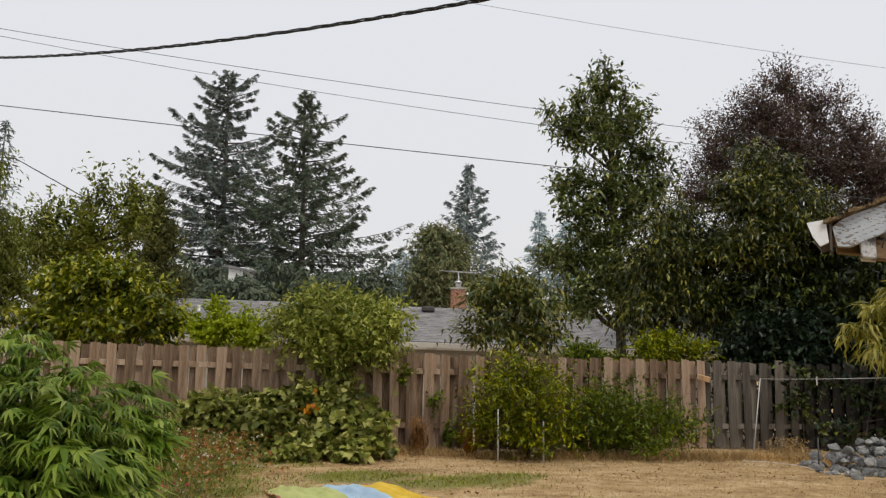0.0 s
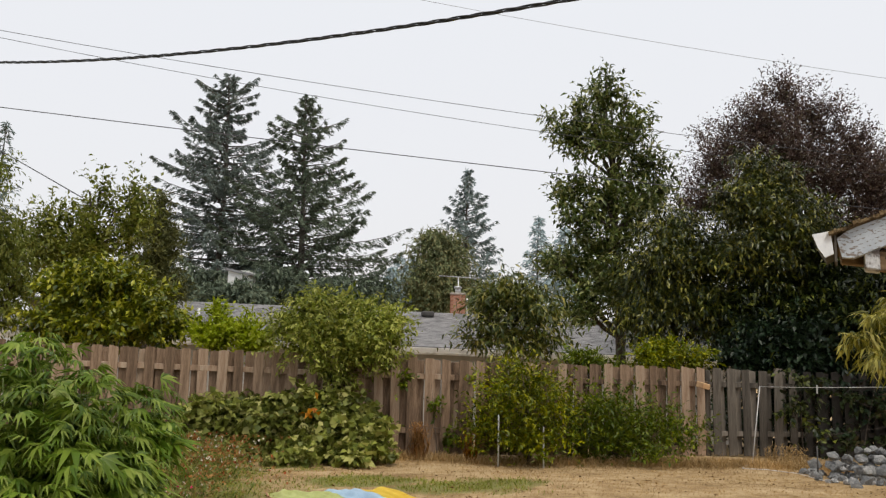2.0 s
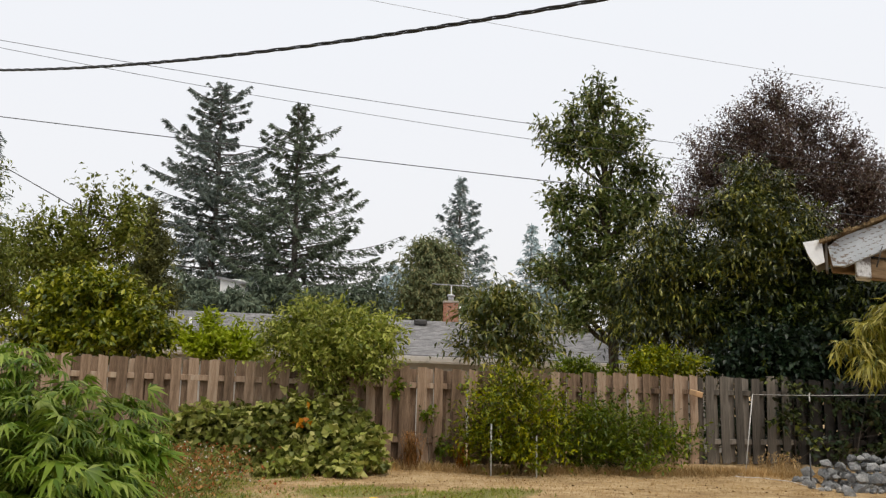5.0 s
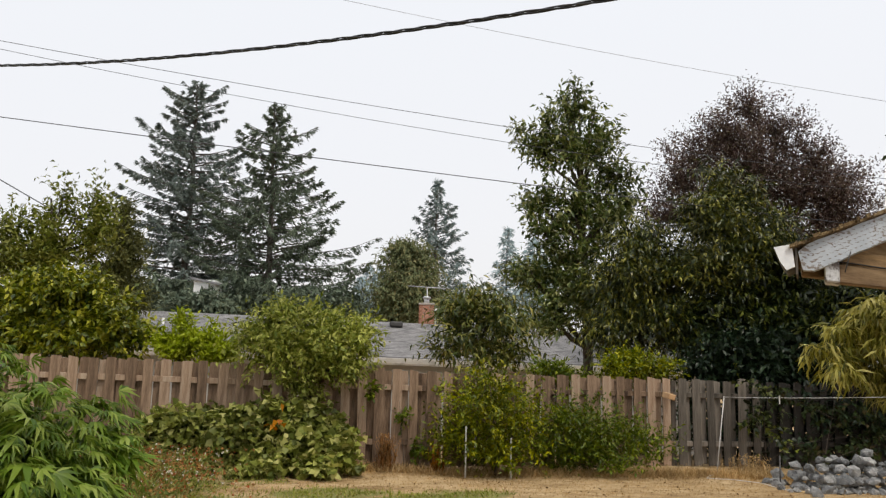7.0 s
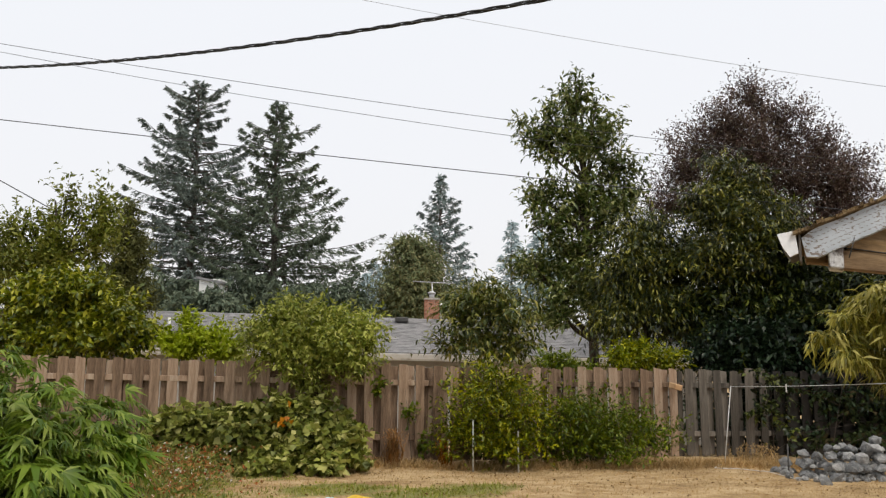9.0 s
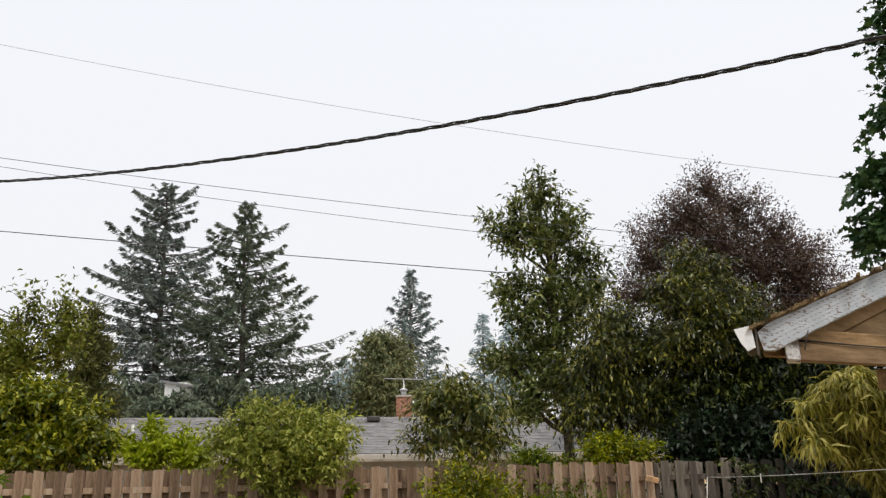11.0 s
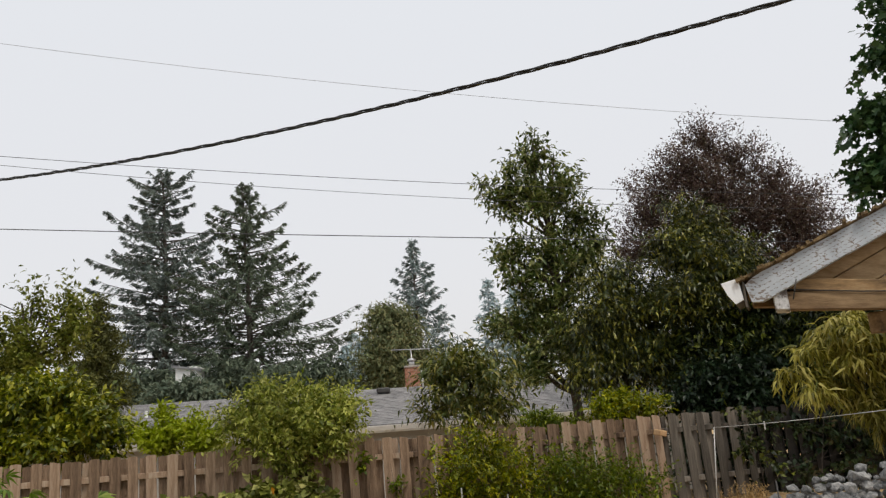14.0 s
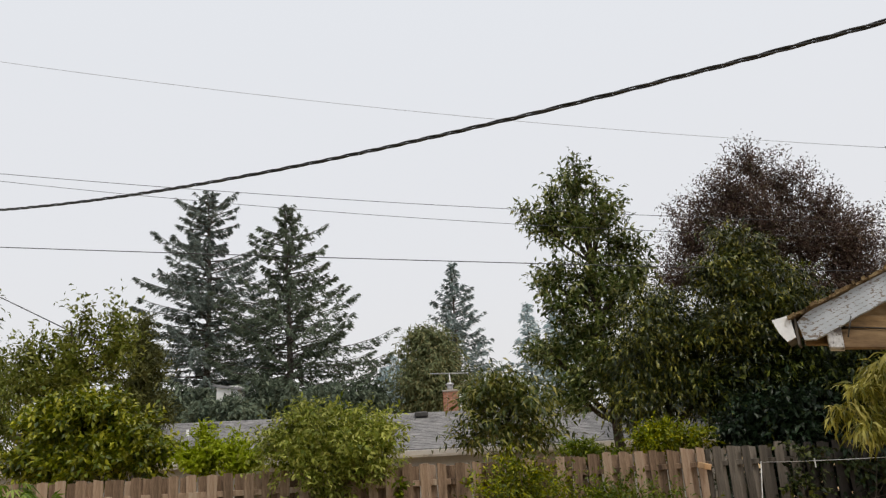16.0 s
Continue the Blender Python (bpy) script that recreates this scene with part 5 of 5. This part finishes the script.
line3("overhead_wire", (-12.22, 20.82, 6.68), (-10.38, 20.02, 5.76), (-8.55, 19.21, 4.83), 0.015, M["wire"], "dark drop wire down to the neighbour's side", -2.5, 1.25)


def build_cable():
    """Two insulated conductors wound round a bare one, from the house roof up and away over the garden."""
    o = Vector((5.12, 0.26, 3.21))
    th = thing("service_cable", o, "thick black twisted service cable overhead", "cable")
    paths = [[], [], []]
    run, n, last = 0.0, 620, None
    for i in range(n + 1):
        x = 5.12 - 12.6 * i / n
        p = Vector((x, 3.476 - 0.6285 * x, 3.2157 - 0.0957 * x + 0.0185 * x * x))
        run += (p - last).length if last else 0.0
        last = p
        d = Vector((-1, 0.6285, 0.0957 - 0.037 * x)).normalized()
        u = d.cross(Vector((0, 0, 1))).normalized()
        w = d.cross(u)
        for k in range(3):
            a = run / 0.42 * 2 * math.pi + k * 2.094 + 0.7 * math.sin(run * 3.1)
            paths[k].append((p - o + (u * math.cos(a) + w * math.sin(a)) * 0.0064, 0.0046 if k else 0.0040))
    for k in range(3):
        tubes("strand", [paths[k]], M["cable_bare"] if k == 0 else M["cable_black"], th, 6, "bare grey strand" if k == 0 else "")


build_cable()

# ---- beds and shrubs before the fence ----
broadleaf("squash_plant", ((-2.42, 12.00, -0.11)[0], 12.0, 0.0), [(-3.97, 12.00, 0.17, 0.27, 0.22), (-3.76, 12.00, 0.37, 0.40, 0.34), (-3.19, 12.00, 0.44, 0.47, 0.40), (-2.62, 12.00, 0.38, 0.50, 0.45), (-2.05, 12.00, 0.43, 0.50, 0.45), (-1.47, 12.00, 0.29, 0.50, 0.38), (-1.02, 12.00, 0.12, 0.32, 0.23), (-2.33, 12.25, 0.81, 0.37, 0.24), (-3.48, 12.20, 0.65, 0.42, 0.24), (-2.90, 12.20, 0.63, 0.40, 0.24), (-1.55, 12.20, 0.68, 0.42, 0.27), (-1.14, 12.20, 0.53, 0.27, 0.33), (-0.84, 11.90, 0.09, 0.20, 0.14), (-3.06, 11.70, 0.13, 0.44, 0.21), (-2.18, 11.60, 0.07, 0.61, 0.16), (-1.50, 11.60, 0.08, 0.49, 0.14)],
          M["squash"], M["stalk"], "sprawling squash plant with large green leaves", "plant", 61, (0.12, 0.11), 1250, 7, 0.015, 0.5, 0.18, "broad", 0.6, rough=0.3)
rng = np.random.default_rng(62)
rl = (-1.94, 11.55, 0.69)
tagged(leaves("withered_leaf", np.array(rl) + rng.normal(0, 1, (9, 3)) * (0.08, 0.05, 0.09), rng.normal(0, 0.6, (9, 3)) + (0, -0.4, -0.5), rng.uniform(0.08, 0.14, 9), rng.uniform(0.06, 0.10, 9), M["rust_leaf"], None, rng, "broad"),
       "orange withered squash leaves on the green plant", "leaf", kind="stuff")
broadleaf("forsythia_shrub", ((1.41, 12.90, -0.01)[0], 12.5, 0.0), [(1.42, 12.60, 0.99, 0.62, 0.38), (1.00, 12.50, 0.67, 0.49, 0.43), (1.63, 12.40, 0.60, 0.56, 0.52), (0.63, 12.50, 0.35, 0.26, 0.39), (1.43, 12.70, 1.29, 0.42, 0.17), (1.31, 12.40, 0.19, 0.56, 0.24)],
          M["forsythia"], M["bark"], "yellow-green shrub growing against the fence", "shrub", 63, (0.09, 0.036), 900, 9, 0.025, 0.3, 0.40, "oval", 0.15, sprout=0.6, rough=0.7, tuft=0.3)
broadleaf("privet_shrub", ((3.19, 13.00, 0.00)[0], 12.75, 0.0), [(2.44, 12.80, 0.53, 0.44, 0.42), (3.00, 12.80, 0.49, 0.54, 0.48), (3.60, 12.90, 0.47, 0.54, 0.43), (4.06, 13.00, 0.20, 0.33, 0.29), (2.65, 12.70, 0.12, 0.57, 0.23), (3.30, 12.70, 0.13, 0.63, 0.25), (2.79, 12.90, 0.80, 0.25, 0.21), (2.21, 12.60, 0.18, 0.28, 0.28)],
          M["privet"], M["bark"], "loose green shrub growing against the fence", "shrub", 64, (0.09, 0.034), 820, 9, 0.02, 0.3, 0.42, "oval", 0.1, sprout=1.0, rough=0.7, tuft=0.3)
broadleaf("ivy_patch", ((-0.06, 12.70, -0.00)[0], 12.78, 0.0), [(-0.11, 12.82, 0.63, 0.09, 0.33), (0.13, 12.82, 0.17, 0.12, 0.25), (-0.63, 12.82, 1.09, 0.10, 0.23)], M["privet"], M["bark"],
          "thin ivy climbing the fence boards", "vine", 65, (0.08, 0.05), 60, 6, 0.008, 0.3, 0.14, "broad", 0.1)
broadleaf("ivy_patch", ((6.38, 13.80, 1.15)[0], 13.6, 0.0), [(6.42, 13.70, 1.25, 0.27, 0.25), (6.22, 13.70, 0.75, 0.21, 0.37), (6.57, 13.70, 0.55, 0.23, 0.41)], M["hazel"], M["bark"],
          "dark ivy hanging over the shaded fence", "vine", 66, (0.10, 0.07), 60, 7, 0.01, 0.5, 0.25, "broad", 0.1)
broadleaf("ivy_thicket", (7.50, 13.75, 0.0), [(6.95, 13.95, 1.20, 0.20, 0.26), (7.45, 14.00, 1.05, 0.26, 0.34), (8.05, 14.05, 0.80, 0.30, 0.45), (8.70, 14.10, 1.00, 0.40, 0.55), (7.30, 13.75, 0.22, 0.40, 0.22), (8.15, 13.70, 0.28, 0.50, 0.26)], M["shade_toned_ivy"], M["bark"],
          "thin ivy straggling over the fence, coloured dark for shade", "vine", 67, (0.10, 0.06), 150, 8, 0.012, 0.5, 0.28, "broad", 0.1, rough=0.6)


def upright_weed(at, n, h, spread, material, label, seed):
    rng = np.random.default_rng(seed)
    at = (at[0], at[1], float(ground_z(at[0], at[1])))
    th = thing("dry_weed", at, label, "plant")
    P = np.stack([rng.normal(0, spread, n), rng.normal(0, spread * 0.6, n), np.zeros(n)], 1)
    D = np.stack([rng.normal(0, 0.12, n), rng.normal(0, 0.1, n), np.ones(n)], 1)
    tagged(leaves("stalk", P, D, h * rng.uniform(0.5, 1.1, n), 0.012, material, th, rng, "long", up=rng.normal(0, 1, (n, 3))), kind="stuff")
    k = n * 9
    i = rng.integers(0, n, k)
    Q = P[i] + unit(D)[i] * (h * rng.uniform(0.15, 0.95, (k, 1)))
    tagged(leaves("seed_head", Q, rng.normal(0, 1, (k, 3)) + (0, 0, 0.5), 0.045, 0.014, material, th, rng, "long"), kind="stuff")
    return th


upright_weed(((-0.35, 12.40, -0.01)[0], 12.45, 0.0), 70, 0.62, 0.075, M["weed_rust"], "rust-brown dried weed standing against the fence", 71)
upright_weed(((5.78, 12.90, 0.00)[0], 12.95, 0.0), 60, 0.34, 0.22, M["grass_dry"], "dry grass tuft by the fence foot", 72)
upright_weed(((0.48, 12.60, 0.02)[0], 12.5, 0.0), 30, 0.5, 0.05, M["rust_leaf"], "orange dried stalks beside the shrub", 73)

for at, top, nm in (((0.91, 12.20, 0.00), (0.91, 12.25, 0.64), "garden_stake"), ((1.62, 12.15, 0.05), (1.62, 12.20, 0.48), "garden_stake")):
    tagged(tubes(nm, [[((at[0], at[1], -0.2), 0.014), ((top[0], top[1], top[2]), 0.012)]], M["rope"], None, 6), "pale wooden stake in front of a shrub", "stake")


def flower_bed(base, r, seed, n, petals, label):
    rng = np.random.default_rng(seed)
    base = (base[0], base[1], float(ground_z(base[0], base[1])))
    th = thing("flower_clump", base, label, "flowers", "flowers beside the lawn")
    P = np.stack([rng.normal(0, r, n), rng.normal(0, r, n), 0.44 * rng.uniform(0.0, 1, n) ** 1.5], 1)
    leaves("foliage", P, rng.normal(0, 0.7, (n, 3)) + (0, 0, 0.7), rng.uniform(0.04, 0.11, n), rng.uniform(0.01, 0.025, n), M["flower_leaf"], th, rng, "long")
    for mt, k, s in petals:
        Q = np.stack([rng.normal(0, r * 1.1, k), rng.normal(0, r * 1.1, k), rng.uniform(0.15, 0.48, k)], 1)
        q = np.repeat(Q, 5, 0)
        leaves("blossoms", q, rng.normal(0, 1, (k * 5, 3)) + (0, -0.4, 0.5), s, s * 0.8, M[mt], th, rng, "broad")


M["flower_leaf"] = leaf_mat("flower_leaf", [(0.075, 0.11, 0.026), (0.13, 0.16, 0.042), (0.22, 0.21, 0.075), (0.24, 0.14, 0.07)], 0.6, 0.3)
for k, (px, seed) in enumerate((((-3.61, 9.60, 0.08), 1), ((-3.13, 9.20, 0.14), 2), ((-2.98, 9.80, 0.05), 3), ((-2.79, 7.90, 0.07), 4), ((-2.60, 8.30, -0.00), 5), ((-2.82, 7.40, 0.12), 6), ((-2.87, 10.30, 0.05), 7), ((-3.61, 10.80, 0.12), 8), ((-4.12, 10.60, 0.06), 9))):
    mix = [("petal_red", 42, 0.024), ("petal_white", 30, 0.022), ("weed_rust", 80, 0.030)] if k not in (3, 5) else [("petal_pink", 7, 0.022), ("petal_white", 18, 0.014), ("petal_red", 12, 0.018)]
    flower_bed((px[0], px[1], 0.0), 0.30, 80 + seed, 700, mix, "low clump of small red and white flowers")


def hemp_plant(base, tips, seed, label):
    """Stems rising to the tips, with palmate leaves of seven narrow leaflets."""
    rng = np.random.default_rng(seed)
    th = thing("palmate_plant", base, label, "plant", "tall leafy plants")
    B = Vector(base)
    paths, P, D, U, S = [], [], [], [], []
    for tip in tips:
        t = Vector(tip) - B
        foot = Vector((rng.normal(0, 0.12), rng.normal(0, 0.12), 0))
        mid = foot.lerp(t, 0.5) + Vector((-t.x * 0.12, -t.y * 0.12, 0.10))
        line = [foot.lerp(mid, s).lerp(mid.lerp(t, s), s) for s in np.linspace(0, 1, 14)]
        paths.append([(p, 0.011 * (1 - 0.75 * i / 13)) for i, p in enumerate(line)])
        for i in range(3, 14):
            for _ in range(6 if i < 13 else 10):
                f = rng.uniform(0, 1)
                p = line[i - 1].lerp(line[i], f)
                out = unit(np.array([rng.normal(), rng.normal(), 0.0]))
                stalk = out * rng.uniform(0.03, 0.14) + np.array([0, 0, rng.uniform(-0.02, 0.07)])
                c = np.array(p) + stalk
                ax = unit(out + np.array([0, 0, rng.uniform(-0.75, 0.15)]))
                nrm = unit(np.array([0, 0, 1.0]) + rng.normal(0, 0.35, 3) + out * 0.3)
                sd = unit(np.cross(ax, nrm))
                size = rng.uniform(0.12, 0.27) * (0.7 if i > 11 else 1)
                k = 7 if size > 0.11 else 5
                for j in range(k):
                    a = (j - (k - 1) / 2) * (0.42 if k == 7 else 0.5)
                    P.append(c)
                    D.append(ax * math.cos(a) + sd * math.sin(a) + np.array([0, 0, -0.12 * abs(a)]))
                    U.append(nrm)
                    S.append(size * (1 - 0.11 * abs(j - (k - 1) / 2) ** 1.3))
    S = np.array(S)
    for q in paths:
        tubes("stem", [q], M["stalk"], th, 6)
    tagged(leaves("foliage", P, D, S, S * 0.175, M["hemp"], th, rng, "long", "serrated fingered leaves", up=np.array(U)), kind="stuff")
    return th


hemp_plant(((-2.43, 4.70, 0.53)[0], 4.7, 0.0), [(-2.56, 4.80, 1.67), (-2.57, 4.70, 1.62), (-2.58, 4.60, 1.57), (-2.41, 4.70, 1.57), (-2.17, 4.60, 1.44), (-2.27, 4.60, 1.49), (-2.05, 4.50, 1.41), (-2.47, 4.30, 1.41), (-2.24, 4.30, 1.39), (-2.00, 4.20, 1.27), (-2.25, 4.10, 1.25), (-2.06, 4.10, 1.13), (-2.91, 4.70, 1.46), (-2.93, 4.50, 1.27), (-2.51, 4.20, 1.18), (-2.23, 4.00, 1.00), (-1.90, 4.10, 1.02), (-2.05, 4.00, 0.89)],
           91, "bushy bright green plant with fingered leaves")
hemp_plant(((-2.07, 4.90, 0.49)[0], 4.9, 0.0), [(-2.13, 4.90, 1.36), (-1.96, 4.90, 1.22), (-1.93, 4.60, 1.14), (-2.00, 4.50, 1.09), (-1.84, 4.50, 0.93), (-1.91, 4.40, 0.82), (-2.18, 4.70, 1.13), (-1.89, 5.20, 1.20), (-1.98, 5.20, 1.31), (-1.79, 5.10, 1.11), (-1.99, 5.00, 1.36), (-1.82, 4.90, 0.97), (-1.80, 4.70, 0.87), (-1.80, 4.50, 0.74), (-2.04, 4.30, 0.74), (-1.93, 4.30, 0.93)],
           92, "bushy bright green plant with fingered leaves")

# ---- cloth on the lawn ----


def build_cloth():
    A, B, C, D = (Vector((*v, 0)) for v in ((-2.00, 8.85), (-0.65, 8.94), (1.12, 6.60), (-0.94, 6.50)))
    o = (A + B + C + D) / 4
    th = thing("picnic_cloth", (o.x, o.y, 0.0), "rumpled cloth with lime, blue and yellow stripes on the grass", "cloth")

    def at(u, v):
        edge = (0.045 * math.sin(u * 23) + 0.07 * noise.noise(Vector((u * 9, 1, 3)))) * max(0, 1 - v * 5)
        p = A.lerp(B, u).lerp(D.lerp(C, u), min(1, max(0, v + edge)))
        z = 0.045 + 0.05 * noise.noise(Vector((u * 6, v * 5, 2))) + 0.04 * noise.noise(Vector((u * 15, v * 13, 7)))
        return Vector((p.x - o.x, p.y - o.y, float(ground_z(p.x, p.y)) * 1.0 + max(0.012, z)))
    for lo, hi, key, label in ((0.0, 0.02, "cloth_red", "reddish hem"), (0.02, 0.50, "cloth_lime", "lime green panel"), (0.50, 0.76, "cloth_blue", "light blue panel"), (0.76, 1.0, "cloth_yellow", "bright yellow panel")):
        bm = bmesh.new()
        nu, nv = max(4, int((hi - lo) * 60)), 60
        grid = [[bm.verts.new(at(lo + (hi - lo) * i / nu, j / nv)) for j in range(nv + 1)] for i in range(nu + 1)]
        for i in range(nu):
            for j in range(nv):
                bm.faces.new((grid[i][j], grid[i + 1][j], grid[i + 1][j + 1], grid[i][j + 1]))
        r = bmesh.ops.solidify(bm, geom=bm.faces[:], thickness=0.006)
        part("panel", bm, M[key], th, label, True)


build_cloth()

# ---- rocks ----


def rock_mesh(seed, flat=0.7, sub=2):
    bm = bmesh.new()
    bmesh.ops.create_icosphere(bm, subdivisions=sub, radius=0.5)
    for v in bm.verts:
        d = v.co.normalized()
        k = 1 + 0.35 * noise.noise(d * 1.3 + Vector((seed * 3.7, 0, 0))) + 0.12 * noise.noise(d * 3.4 + Vector((0, seed, 0)))
        v.co = Vector((d.x * 0.5 * k, d.y * 0.42 * k, d.z * 0.5 * flat * k))
        for n in (Vector((0.6, -0.5, 0.6)), Vector((-0.7, -0.4, 0.4)), Vector((0.1, -0.9, -0.2)), Vector((0.2, 0.3, 0.9)), Vector((0.9, 0.2, -0.1)), Vector((-0.8, 0.5, 0.1)), Vector((-0.2, -0.5, 0.8))):
            n = (n + Vector((math.sin(seed), math.cos(seed * 2), 0)) * 0.3).normalized()
            over = v.co.dot(n) - 0.25
            if over > 0:
                v.co -= n * over * 0.97
    me = bpy.data.meshes.new("rock")
    bm.to_mesh(me)
    bm.free()
    me.materials.append(M["rock"])
    return me


rng = np.random.default_rng(55)
variants = [rock_mesh(s, f, 1) for s, f in ((1, 0.6), (2, 0.75), (3, 0.5), (4, 0.65), (5, 0.8), (6, 0.45), (7, 0.7), (8, 0.55), (11, 0.65), (12, 0.5))]
c0 = (6.28, 11.20, -0.05)
spots = []
for i in range(22):
    for j in range(7):
        u, w = -1 + (i + 0.5) / 11, -1 + (j + 0.5) / 3.5
        x, y = c0[0] + 1.0 + u * 1.8 + rng.normal(0, 0.05), c0[1] + 0.15 + w * 0.72 + rng.normal(0, 0.05)
        heap = 0.50 * max(0, 1 - abs(u) ** 2.0) * (1 - 0.75 * max(0, -w)) * rng.uniform(0.7, 1.1)
        z = 0.0
        while z <= heap:
            spots.append((x + rng.normal(0, 0.03), y + rng.normal(0, 0.03), z, rng.uniform(0.13, 0.24) + 0.14 * rng.uniform() ** 4))
            z += 0.13
for x, y, z, s in spots:
    ob = new("rock", variants[rng.integers(10)])
    ob.matrix_basis = pose(x, y, float(ground_z(x, y)) + z + s * 0.14, rng.uniform(-25, 25), rng.uniform(-25, 25), rng.uniform(0, 360)) @ Matrix.Diagonal((s, s, s, 1))
    tagged(ob, "grey angular rock in a heap on the lawn", "rock", "rock heap")
fs = (2.92, 7.78)
slab = new("stepping_stone", rock_mesh(9, 0.5, 3))
slab.data.materials.clear()
slab.data.materials.append(M["pale_stone"])
slab.matrix_basis = pose(fs[0], fs[1] - 0.05, 0.02, 0, 0, 12) @ Matrix.Diagonal((0.70, 0.55, 0.28, 1))
tagged(slab, "flat pale grey stone in the dry grass", "stone")

# ---- clothes line ----
top, foot = (5.27, 12.70, 1.19), (5.06, 12.70, -0.08)
pole = tagged(tubes("line_pole", [[((foot[0] + 0.03, 12.7, -0.25), 0.009), ((top[0], 12.7, top[2]), 0.008)]], M["rope"], None, 7), "thin white pole holding a clothes line", "pole")
end = (1.748 + 1.51 * math.cos(radians(25)), 3.58 + 1.51 * math.sin(radians(25)), 1.523)
T0, T1 = Vector((top[0], 12.7, top[2] - 0.01)), Vector(end)
tagged(tubes("clothes_line", [[(T0.lerp(T1, i / 20) - Vector((0, 0, 0.10 * 4 * (i / 20) * (1 - i / 20) * 0.15)), 0.0030) for i in range(21)]], M["rope"], None, 5), "white cord stretched from the pole to the post", "cord")
pg = T0.lerp(T1, 0.47)
tagged(part("clothes_peg", boxed((-0.006, -0.006, -0.085), (0.006, 0.006, 0.012), 0.002, Matrix.Translation(pg)), M["rope"]), "pale wooden peg hanging on the line", "peg")
pts = [(5.02, 12.60, -0.09), (4.78, 12.30, -0.17), (5.12, 12.15, -0.18), (5.45, 11.90, -0.19), (5.47, 11.50, -0.21), (5.48, 11.10, -0.22), (5.70, 10.90, -0.21)]
path = []
for i in range(len(pts) - 1):
    a, b = Vector(pts[i]), Vector(pts[i + 1])
    for s in (0, 0.33, 0.66):
        p = a.lerp(b, s)
        path.append(((p.x, p.y + 0.03 * math.sin(len(path) * 1.3), float(ground_z(p.x, p.y)) + 0.02), 0.005))
tagged(tubes("loose_rope", [path], M["rope"], None, 5), "loose white rope lying on the lawn", "rope")
bs = (5.64, 11.60, -0.04)
tagged(tubes("iron_stake", [[((bs[0], 11.6, -0.2), 0.014), ((bs[0] + 0.005, 11.6, 0.36), 0.012)]], M["dark_metal"], None, 6), "short dark iron stake by the rocks", "stake")
tagged(tubes("bamboo_cane", [[(((5.98, 13.00, 0.32)[0], 13.0, 0.0), 0.004), (((6.50, 12.90, 0.15)[0], 12.9, 0.40), 0.003), (((7.17, 12.40, 0.47)[0], 12.4, 0.60), 0.003)]], M["bark"], None, 5), "thin dry cane leaning behind the rocks", "cane")
